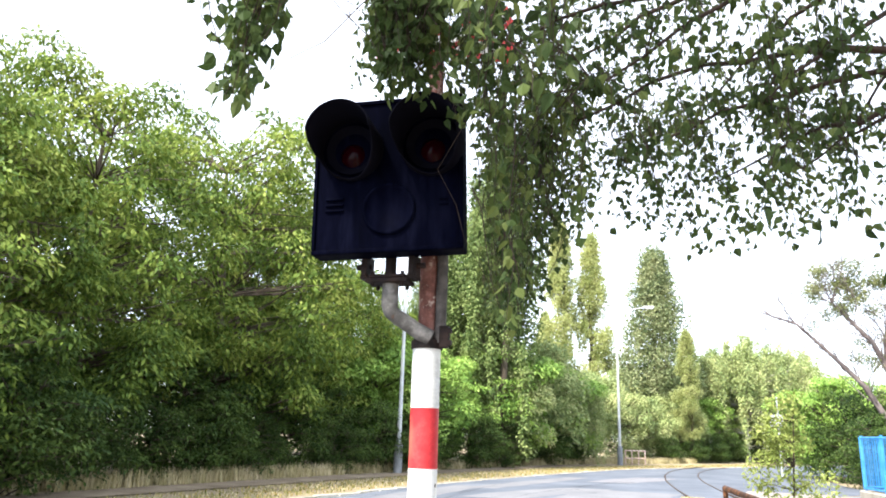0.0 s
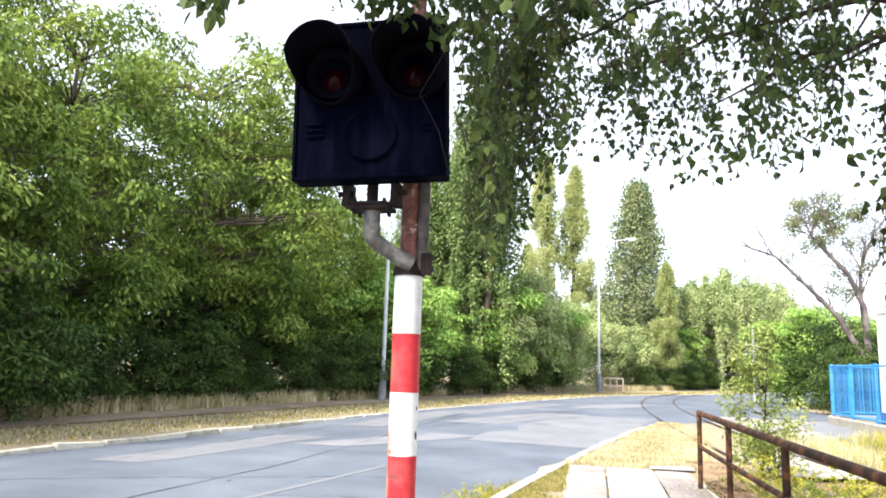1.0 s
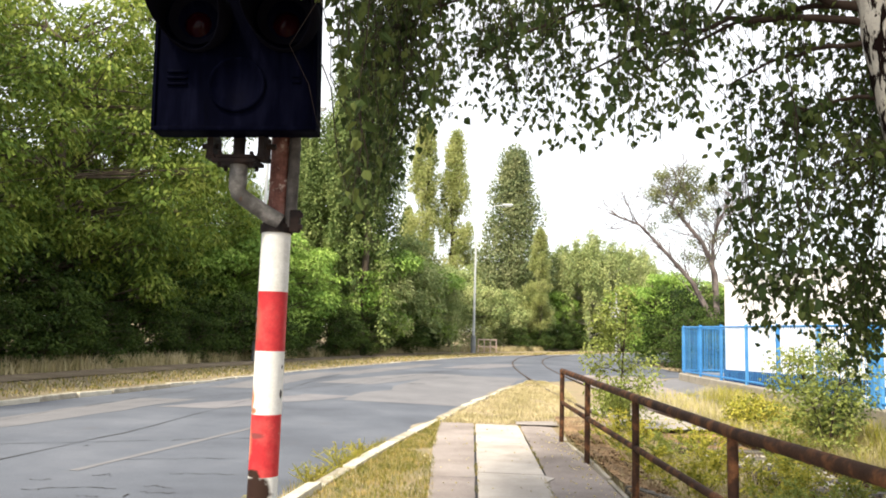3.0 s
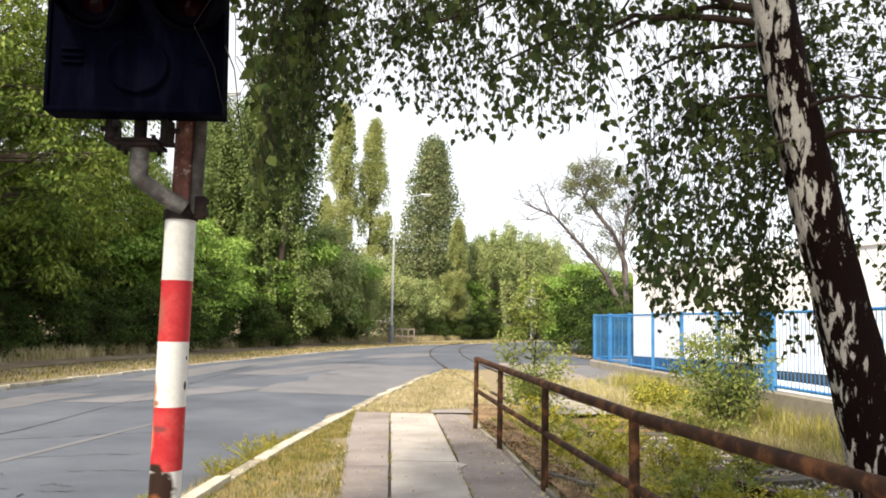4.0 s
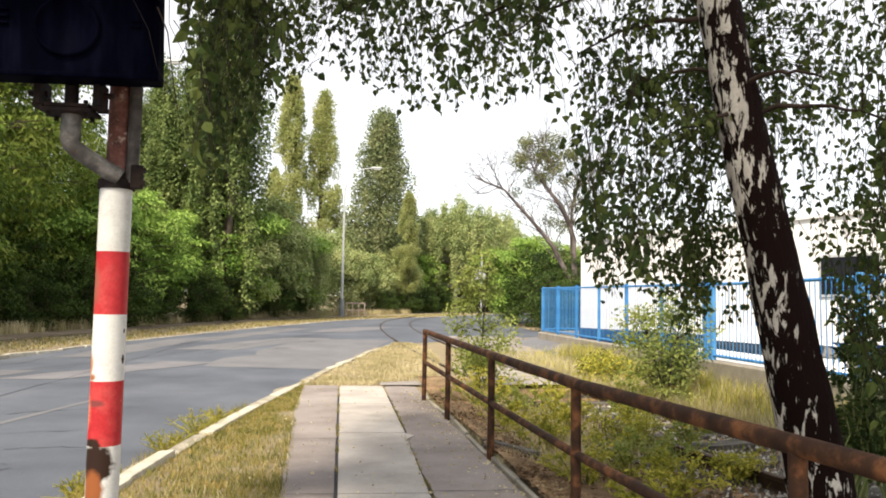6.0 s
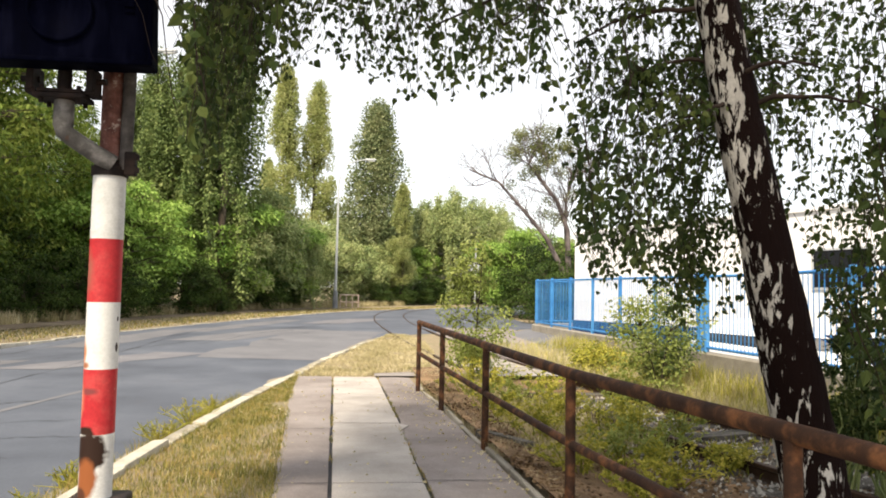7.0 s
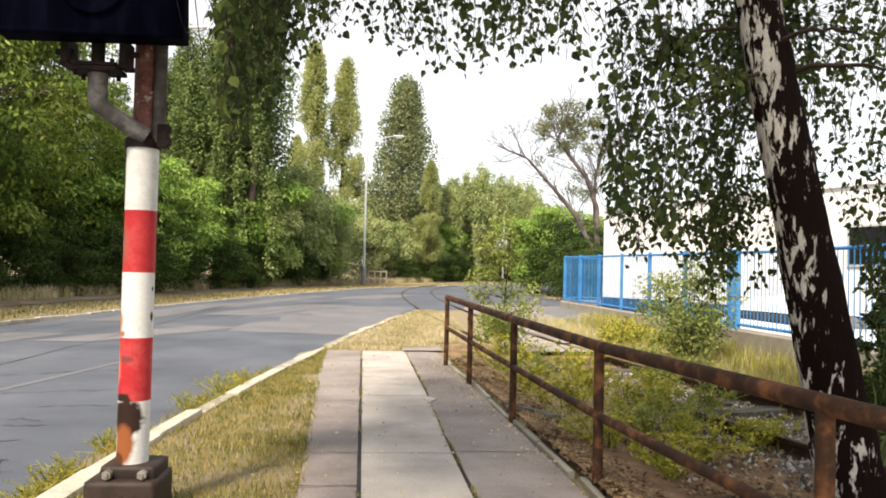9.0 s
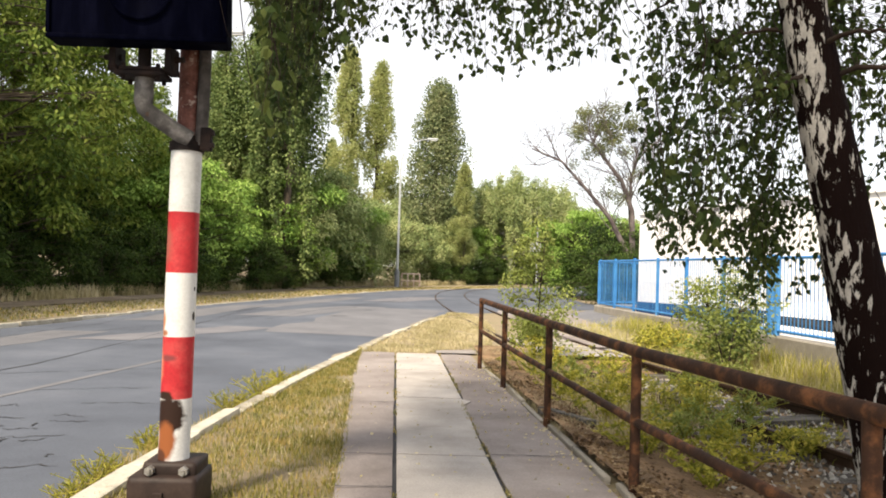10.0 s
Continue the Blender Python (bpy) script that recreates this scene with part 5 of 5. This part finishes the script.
link("crown", mesh_np("crown", *leaves(C, D, 0.12, 0.065, rng, face=U), SPARSE_LEAF), bare)

# ---- the overhanging birch ----
rng = np.random.default_rng(61)
birch = thing("birch_tree", "leaning silver birch with cracked bark and hanging twigs", "tree", (4.05, 3.6, -0.1))
T0 = np.array([4.05, 3.6, -0.1])
trunk = np.array([(0.06, 0, -0.1), (0.03, 0, 0.1), (-0.07, 0, 0.6), (-0.23, 0, 1.35), (-0.37, 0, 2.0), (-0.51, 0.0, 2.6), (-0.605, 0.0, 3.1), (-0.70, 0.02, 3.8), (-0.86, 0.05, 5.0), (-1.0, 0.1, 6.5), (-1.1, 0.1, 8.0), (-1.1, 0.1, 9.5)])
rad = np.array([0.25, 0.21, 0.185, 0.168, 0.155, 0.147, 0.14, 0.128, 0.10, 0.07, 0.045, 0.02])
tt = np.linspace(0, len(trunk) - 1, 60)
fine_p = np.stack([np.interp(tt, np.arange(len(trunk)), trunk[:, k]) for k in range(3)], 1)
fine_r = np.interp(tt, np.arange(len(rad)), rad)
V, cnt, idx = tubes([(fine_p, fine_r)], 40)
for i, v in enumerate(V):
    c = fine_p[i // 40]
    k = 1 + 0.09 * noise.noise((v[0] * 9, v[1] * 9, v[2] * 2.5)) + 0.05 * noise.noise((v[0] * 25, v[1] * 25, v[2] * 8))
    V[i] = c + (v - c) * k
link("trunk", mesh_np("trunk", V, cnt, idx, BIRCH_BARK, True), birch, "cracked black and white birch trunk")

# hanging edge of the foliage: bearing from the footpath (degrees from +y towards +x) against the height angle of the lowest leaves
EDGE = [(-34, 26), (-32.5, 22.5), (-31, 22.5), (-29.5, 28), (-28, 40), (-26.4, 40), (-25, 26), (-22, 28), (-19, 27.5), (-15.4, 25), (-14.0, 22), (-13.3, 11), (-12, 9.5), (-10.5, 9), (-9.2, 12), (-8, 15.4), (-6.5, 15.6), (-4.5, 17), (-3, 17.3), (0, 16.2), (2.5, 15.2), (6, 13.9), (8.5, 16), (10.5, 15), (13, 15.8), (15.4, 15.5), (16.4, 9), (17.6, 3), (19, 0.5), (21.5, 1.5), (22.6, -0.5), (25, -2.2), (27, -1), (30, 0), (32, 8), (33.8, 3), (34.8, -6), (39, -10), (44, -11)]
EA, EE = [p[0] for p in EDGE], [p[1] for p in EDGE]
STAND = np.array([1.1, -0.86, 1.36])
# limbs: from the stem outwards, first rising, then bending over
limbs = []
for bearing, dist, z, start in ((-35, 2.7, 4.7, 5.0), (-23, 4.6, 4.7, 4.9), (-16, 4.4, 3.9, 4.1), (-9, 4.8, 3.5, 3.7), (-2, 5.2, 3.5, 3.6), (5, 5.2, 3.3, 3.5), (11, 5.4, 3.4, 3.6), (17, 5.2, 3.2, 3.3), (22, 5.0, 2.9, 3.0), (26, 4.7, 2.5, 2.7), (34, 4.6, 2.7, 2.9), (38, 5.0, 2.5, 2.7), (-19, 3.4, 4.0, 4.6), (-5, 3.4, 3.2, 4.4), (8, 3.6, 3.1, 4.2), (-12, 6.0, 4.2, 4.8), (3, 6.4, 4.2, 4.8), (14, 6.6, 4.0, 4.4), (28, 6.4, 3.3, 3.6)):
    b = radians(bearing)
    tip = np.array([STAND[0] + dist * math.sin(b), STAND[1] + dist * math.cos(b), z]) - T0
    k = np.argmin(np.abs(fine_p[:, 2] - start))
    span = float(np.linalg.norm(tip - fine_p[k]))
    limbs.append((curve_pts(fine_p[k], tip, 0.12 * span, 12, 0.009 * span, rng), np.linspace(0.016 + 0.006 * span, 0.006, 12)))
tube_obj("limb", limbs, TWIG, birch, 7, "dark drooping limbs")
LP = np.concatenate([p[3:] for p, _ in limbs])
runs, C, D = [], [], []
# hanging twigs: number, bearings, distances, lowest height angle (0: the edge above), how far the tips spread above it, evenly or thinning out
STRANDS = [(28, (-37.0, -35.2), (2.3, 2.7), 25.5, 6, True), (75, (-23, -13), (2.7, 3.4), 0, 6, False), (30, (-18.5, -9), (1.75, 2.4), 28.5, 8, True), (80, (-24.2, -20), (2.8, 3.3), 27.3, 4, True),
           (680, (-24.5, 42), (2.9, 6.8), 0, 7, False), (120, (-13, -5), (4.6, 6.8), 0, 7, False), (58, (-13.0, -8.8), (3.8, 6.2), 0, 17, True), (250, (-13, 16.5), (4.4, 6.8), 0, 5, False), (45, (-13, 18), (3.2, 5.0), 21, 12, True),
           (590, (17, 28.5), (4.8, 6.8), 0, 25, True), (460, (28.5, 44), (4.8, 7.0), 0, 32, True), (330, (-35, 75), (1.5, 7.5), 0, 0, True)]
PLAN = [row for row in STRANDS for _ in range(row[0])]
for number, (b0, b1), (d0, d1), el, spread, even in PLAN:
    bearing, dist = float(rng.uniform(b0, b1)), float(rng.uniform(d0, d1))
    near = d1 < 3.5
    if 23 < bearing < 37 and dist < 5.6:
        dist = float(rng.uniform(5.6, 7.0))
    ln = float(rng.uniform(0.35, 0.95))
    if spread:
        el = el or float(np.interp(bearing, EA, EE))
        if el > 35 or (not near and noise.noise((bearing * 0.42, dist * 0.8, 2.0)) < -0.12 - 0.2 * rng.random()):
            continue
        el += float(rng.uniform(0, spread) if even else rng.exponential(spread))
        if 15.3 < bearing < 21.8 and el > 6 and rng.random() < 0.66:
            continue
        tip_z = STAND[2] + dist * math.tan(radians(el))
    else:
        tip_z, ln = float(rng.uniform(4.3, 6.5)), 0.8
    b = radians(bearing)
    tip = np.array([STAND[0] + dist * math.sin(b), STAND[1] + dist * math.cos(b), tip_z]) - T0
    if tip[2] > 7.5:
        continue
    top = tip + np.array([rng.normal() * 0.14, rng.normal() * 0.14, ln])
    a = LP[np.argmin(((LP - top) ** 2).sum(1))]
    if np.linalg.norm(a - top) < 0.95 and spread and not near:
        pre = curve_pts(a, top, 0.12, 5, 0.03, rng)[:-1]
    else:
        pre = np.zeros((0, 3))
    drop = curve_pts(top, tip, 0.0, 5, 0.015, rng)
    P = np.concatenate([pre, drop])
    runs.append((P, np.linspace(0.0035, 0.0012, len(P))))
    m = int(ln * 27 * rng.uniform(0.8, 1.2))
    q = np.sort(rng.random(m)) * (len(P) - 1)
    spot = np.stack([np.interp(q, np.arange(len(P)), P[:, c]) for c in range(3)], 1)
    side = rng.normal(size=(m, 3)) * np.array([1, 1, 0.3])
    C.append(spot + unit(side) * rng.uniform(0.01, 0.06, (m, 1)))
    D.append(unit(side) * 0.45 + np.array([0, 0, -0.85]) + rng.normal(size=(m, 3)) * 0.28)
tube_obj("twig", runs, TWIG, birch, 3)
C, D = np.concatenate(C), np.concatenate(D)
rel = C + T0 - STAND
bear = np.degrees(np.arctan2(rel[:, 0], rel[:, 1]))
high = np.degrees(np.arctan2(rel[:, 2], np.hypot(rel[:, 0], rel[:, 1])))
keep = ~((bear < -25.0) & (bear > -33.0) & (high < 36)) & ((high > np.interp(bear, EA, np.minimum(EE, 30)) - 1.5) | (bear < -33) | (bear > 44))
C, D = C[keep], D[keep]
link("foliage", mesh_np("foliage", *leaves(C, D, 0.053, 0.044, rng, True, spread=0.4), BIRCH_LEAF), birch, "small hanging dark green leaves")
# unseen crown added out over the road and path, shifted and cut to shade the near railing
CB = [(x - 2.6, y - 3.3, z, r) for x, y, z, r in crown_blobs(110, 3.6, 1.9, 7.2, 0.5, 0.9, 66) if y < 1.5]
C, D, U = blob_leaves(CB, 19000, rng, 0.9, 0.2, 1.1)
link("upper_crown", mesh_np("upper_crown", *leaves(C, D, 0.10, 0.085, rng), BIRCH_LEAF), birch)
ups = []
for x, y, z, r in CB[::2]:
    ups.append((curve_pts((-1.0, 0.1, min(9.0, z - 0.6)), (x, y, z), 0.1, 5, 0.05, rng), np.linspace(0.03, 0.008, 5)))
tube_obj("shade_crown_limb", ups, TWIG, birch, 5)


# ---- weeds, saplings and grass ----
def weed(name, label, x, y, z, h, w, n, size, mat, seed, stems=9, category="weed", droop=0.1, group=""):
    """Thin stems fanning out from one root, with leaves all along."""
    rg = np.random.default_rng(seed)
    root = thing(name, label, category, (x, y, z), group)
    rns, Cs, Ds = [], [], []
    for i in range(stems):
        a, q = rg.uniform(0, 6.28), w * rg.random() ** 0.7
        P = curve_pts((rg.normal() * 0.03, rg.normal() * 0.03, -0.05), (q * math.cos(a), q * math.sin(a), h * rg.uniform(0.55, 1.0) * (1 - 0.3 * q / w)), rg.uniform(0, 0.12) * h, 7, 0.02 * h, rg)
        rns.append((P, np.linspace(0.007, 0.002, 7) * (1 + h * 0.5)))
        for j in range(3):
            k = int(rg.integers(2, 6))
            e = P[k] + np.array([rg.normal() * 0.22, rg.normal() * 0.22, rg.uniform(0.02, 0.25)]) * w
            rns.append((np.linspace(P[k], e, 4), np.linspace(0.004, 0.0015, 4)))
    m = max(1, n // len(rns))
    for P, _ in rns:
        q = rg.uniform(0.25, 1, m) * (len(P) - 1)
        s = np.stack([np.interp(q, np.arange(len(P)), np.asarray(P)[:, c]) for c in range(3)], 1)
        d = unit(rg.normal(size=(m, 3)) * np.array([1, 1, 0.5]))
        Cs.append(s + d * 0.01)
        Ds.append(d + np.array([0, 0, 0.25 - droop]))
    tube_obj("stem", rns, OLIVE_LEAF if h > 1 else WEED_LEAF, root, 4)
    link("leaves", mesh_np("leaves", *leaves(np.concatenate(Cs), np.concatenate(Ds), size, size * 0.6, rg, True), mat), root)
    return root


sap = tree("birch_sapling", "slender light green sapling behind the railing end", "sapling", [stem(2.2, 0.022, (0.1, 0), 70)], [(x, y, z, r * (1.25 - 0.3 * z)) for x, y, z, r in crown_blobs(64, 0.50, 1.2, 1.25, 0.12, 0.25, 71, -1.0, 0.35)], 4200, 0.066, PALE_LEAF, TWIG, 71, 0.5, 0.1, 0.9, 0.006)
sap.matrix_world = pose(2.98, 10.9, 0.0)
for x, y, h, w, m, k in ((5.6, 9.7, 1.75, 0.72, PALE_LEAF, 72), (6.1, 10.6, 1.75, 0.5, ASPEN_LEAF, 73), (5.6, 12.6, 0.6, 0.45, WEED_LEAF, 76)):
    ob = tree("fence_shrub", "loose leafy shrub growing before the blue fence", "shrub", [stem(h * 0.7, 0.016, (0.2, 0), k), stem(h * 0.6, 0.014, (-0.25, 0.1), k + 9)], crown_blobs(52, w, h * 0.5, h * 0.52, 0.12, 0.28, k, -1.0), 3000, 0.065, m, TWIG, k, 0.3, 0.1, 0.9, 0.006, "shrubs before the fence")
    ob.matrix_world = pose(x, y, -0.12)
weed("birch_sucker", "dark leafy suckers at the foot of the birch", 4.88, 4.5, -0.12, 1.55, 0.45, 1100, 0.055, BIRCH_LEAF, 77, 14, "shrub")
weed("birch_sucker", "tall dark leafy suckers behind the birch", 5.55, 5.35, -0.12, 2.0, 0.5, 1500, 0.055, BIRCH_LEAF, 79, 16, "shrub")
weed("birch_sucker", "dark leafy suckers at the foot of the birch", 5.15, 4.45, -0.12, 1.3, 0.45, 900, 0.055, BIRCH_LEAF, 78, 12, "shrub")
k = 80
for x, y, h, w in ((2.75, 9.4, 0.75, 0.45), (2.85, 8.3, 0.65, 0.5), (3.35, 7.3, 0.6, 0.45), (2.95, 6.3, 0.7, 0.42), (3.5, 5.6, 0.55, 0.4), (2.95, 5.1, 0.5, 0.4), (4.0, 6.6, 0.5, 0.4), (3.3, 8.9, 0.6, 0.4), (3.9, 9.9, 0.5, 0.4), (3.2, 4.3, 0.4, 0.35), (4.6, 6.9, 0.5, 0.45), (3.1, 10.0, 0.8, 0.5), (2.8, 7.5, 0.5, 0.4), (5.0, 9.6, 0.7, 0.5), (4.4, 10.8, 0.6, 0.6), (3.75, 4.9, 0.45, 0.4), (3.9, 5.8, 0.4, 0.4), (4.25, 7.6, 0.45, 0.45), (3.6, 6.6, 0.5, 0.4), (4.6, 8.4, 0.45, 0.4), (3.65, 8.2, 0.5, 0.45), (4.35, 5.3, 0.35, 0.35)):
    weed("weed_clump", "yellow-green weeds among the sleepers", x, y, -0.12, h * 0.95, w * 1.15, 560, 0.040, WEED_LEAF if k % 3 else PALE_LEAF, k, 12, group="weeds along the track")
    k += 1
for x, y, h, w in ((-0.98, 4.1, 0.22, 0.2), (-0.95, 4.9, 0.25, 0.2), (-0.9, 5.3, 0.2, 0.16), (-0.78, 6.7, 0.28, 0.3), (-0.68, 7.6, 0.34, 0.35), (-0.58, 8.4, 0.26, 0.25), (-0.92, 3.6, 0.2, 0.2)):
    weed("gutter_weed", "thin weeds growing in the gutter at the kerb", x, y, float(road_z(y)), h * 0.95, w, 520, 0.013, GRASS_GREEN, k, 26, group="weeds along the kerb")
    k += 1


def grass(name, label, spots, h, w, mat, seed, lean=0.35):
    """Single bent blades, one mesh."""
    rg = np.random.default_rng(seed)
    P = np.asarray(spots, float)
    n = len(P)
    a = rg.uniform(0, 6.283, n)
    H = h * rg.uniform(0.45, 1.3, n)
    out = np.stack([np.cos(a), np.sin(a)], 1) * (H * rg.uniform(0.1, 2 * lean, n))[:, None]
    sd = np.stack([-np.sin(a), np.cos(a), np.zeros(n)], 1) * (w * rg.uniform(0.6, 1.3, n))[:, None] / 2
    mid = P + np.concatenate([out * 0.35, (H * 0.6)[:, None]], 1)
    tip = P + np.concatenate([out, H[:, None]], 1)
    V = np.stack([P - sd, P + sd, mid + sd * 0.7, tip, mid - sd * 0.7], 1).reshape(-1, 3)
    b = np.arange(n)[:, None] * 5
    idx = (b + np.array([[0, 1, 2, 4, 4, 2, 3]])).ravel()
    cnt = np.tile([4, 3], n)
    ob = link(name, mesh_np(name, V, cnt, idx, mat))
    return tagged(ob, label, "grass", "", "stuff")


rg = np.random.default_rng(90)


def strip(n, y0, y1, lo, hi, z=-0.03, clump=0.0, zf=None):
    y = rg.uniform(y0, y1, n)
    u = rg.random(n)
    L, H = np.array([lo(v) for v in y]), np.array([hi(v) for v in y])
    x = L + (H - L) * u
    keep = np.array([noise.noise((a * 1.7, b * 1.7, 5)) for a, b in zip(x, y)]) > clump - 0.6 * rg.random(n)
    x, y = x[keep], y[keep]
    return np.stack([x, y, (np.array([float(ground_z(v)) for v in y]) + z)], 1)


kerb_in = lambda v: float(on(NEAR_KERB, v)) + 0.105 + 0.05 * noise.noise((v * 3, 0, 2))
grass("verge_grass", "short half-dry grass on the kerbside verge", strip(42000, 1.5, 11.8, kerb_in, lambda v: pav_left(v) + 0.03, clump=-0.1), 0.055, 0.006, GRASS_GREEN, 91, 0.5)
grass("verge_grass", "short half-dry grass on the verge beside the path", strip(15000, -5, 1.5, kerb_in, lambda v: pav_left(v) + 0.03, clump=-0.1), 0.055, 0.007, GRASS_GREEN, 106, 0.5)
grass("verge_grass", "dry straw blades in the kerbside verge", strip(4500, 1.5, 11.8, kerb_in, lambda v: pav_left(v) + 0.05), 0.06, 0.005, GRASS_DRY, 92, 0.6)
patch_hi = lambda v: float(np.interp(v, [11.5, 13, 16, 19.5, 22.5], [1.2, 2.5, 2.9, 3.0, 2.6]))
grass("patch_grass", "straw-yellow dry grass on the corner patch", strip(30000, 11.5, 22.3, kerb_in, patch_hi), 0.075, 0.010, GRASS_DRY, 93, 0.6)
grass("track_grass", "dry yellow grass between path and track", strip(13000, 5.4, 12.5, lambda v: pav_right(v) + 0.08, lambda v: float(on(TRACK, v)) - 0.1 if v > 6 else 3.3, -0.07, 0.05), 0.14, 0.007, GRASS_DRY, 94, 0.5)
grass("plinth_grass", "tall dry grass along the concrete plinth", strip(19000, 4.5, 17, lambda v: max(4.2, float(on(TRACK, v)) + 1.7), lambda v: 6.95, -0.14, 0.0), 0.30, 0.009, GRASS_DRY, 95, 0.4)
grass("plinth_grass", "green weeds and grass along the plinth", strip(12000, 4.5, 19, lambda v: max(4.4, float(on(TRACK, v)) + 1.9), lambda v: 6.95, -0.14, 0.05), 0.30, 0.010, WEED_LEAF, 96, 0.5)
grass("plinth_grass", "tall dry stalks against the concrete plinth", strip(9000, 6, 19, lambda v: 6.25, lambda v: 6.9, -0.12, 0.05), 0.38, 0.010, GRASS_DRY, 104, 0.3)
grass("plinth_grass", "tall green stalks against the concrete plinth", strip(7000, 6, 18, lambda v: 6.1, lambda v: 6.9, -0.12, 0.08), 0.46, 0.012, WEED_LEAF, 105, 0.35)
fk = lambda v: float(on(FAR_KERB, v))
grass("far_verge_grass", "thin dry straw on the far verge", strip(9000, -2, 60, lambda v: fk(v) - 2.8, lambda v: fk(v) - 0.2, 0.0), 0.06, 0.03, GRASS_DRY, 103, 0.6)
grass("far_verge_grass", "thin yellow-green grass on the far verge", strip(10000, -2, 60, lambda v: fk(v) - 2.6, lambda v: fk(v) - 0.2, 0.0), 0.07, 0.03, GRASS_GREEN, 97, 0.6)
grass("far_tall_grass", "tall straw grass along the shrubs", strip(26000, -2, 58, lambda v: fk(v) - 5.4, lambda v: fk(v) - 4.1, 0.02, 0.12), 0.40, 0.03, GRASS_DRY, 98, 0.35)
grass("gutter_grass", "tufts of grass at the gutter", strip(3200, 1.5, 9.5, lambda v: float(on(NEAR_KERB, v)) - 0.22, lambda v: float(on(NEAR_KERB, v)) - 0.01, -0.11, 0.12), 0.13, 0.005, GRASS_GREEN, 99, 0.5)

jy = np.concatenate([rg.uniform(2, 11.4, 900), rg.uniform(2, 11.4, 900)])
jx = np.concatenate([[slab_left(v) - 0.012 for v in jy[:900]], [slab_right(v) + 0.014 for v in jy[900:]]]) + rg.normal(size=1800) * 0.012
keep = np.array([noise.noise((a, b * 2.5, 8)) for a, b in zip(jx, jy)]) > 0.05
grass("joint_grass", "sparse grass growing in the slab joints", np.stack([jx, jy, np.full(1800, 0.0)], 1)[keep], 0.035, 0.005, GRASS_GREEN, 101, 0.7)
grass("track_weeds", "green and yellow weeds over the ballast", strip(3000, 5.0, 12.5, lambda v: pav_right(v) + 0.3, lambda v: 6.9, -0.13, 0.1), 0.12, 0.008, WEED_LEAF, 102, 0.7)

# worn footway strip on the far side
rows = []
for y in np.arange(-20, 46, 1.0):
    f = fk(y)
    rows.append([(f - 4.0, y, float(ground_z(float(y))) + 0.062), (f - 3.3, y, float(ground_z(float(y))) + 0.055), (f - 2.7, y, float(ground_z(float(y))) + 0.045)])
sheet("far_footway", rows, DIRT, None, "narrow trodden dirt footway across the road", "pavement")

n = 15000
y = 1.5 + 9.5 * rg.random(n) ** 1.4
x = np.array([pav_right(v) for v in y]) + 0.10 + rg.exponential(0.6, n)
C = np.stack([x, y, np.array([0.045 + float(lower_bed(a, b)) for a, b in zip(x, y)])], 1)
D = np.stack([rg.normal(size=n), rg.normal(size=n), rg.normal(size=n) * 0.2], 1)
tagged(link("leaf_litter", mesh_np("leaf_litter", *leaves(C, D, 0.042, 0.026, rg), LITTER)), "brown leaf litter and twigs beside the edging", "litter", "", "stuff")

# fallen leaves and litter on the footpath
n = 500
y = rg.uniform(2, 11, n)
x = np.where(rg.random(n) < 0.6, np.array([pav_right(v) for v in y]) - rg.exponential(0.18, n), rg.uniform(0.2, 2.1, n))
C = np.stack([x, y, np.full(n, 0.017)], 1)
D = np.stack([rg.normal(size=n), rg.normal(size=n), rg.normal(size=n) * 0.1], 1)
tagged(link("fallen_leaves", mesh_np("fallen_leaves", *leaves(C, D, 0.03, 0.022, rg), GRASS_DRY)), "scattered dry fallen leaves on the footpath", "leaves", "", "stuff")
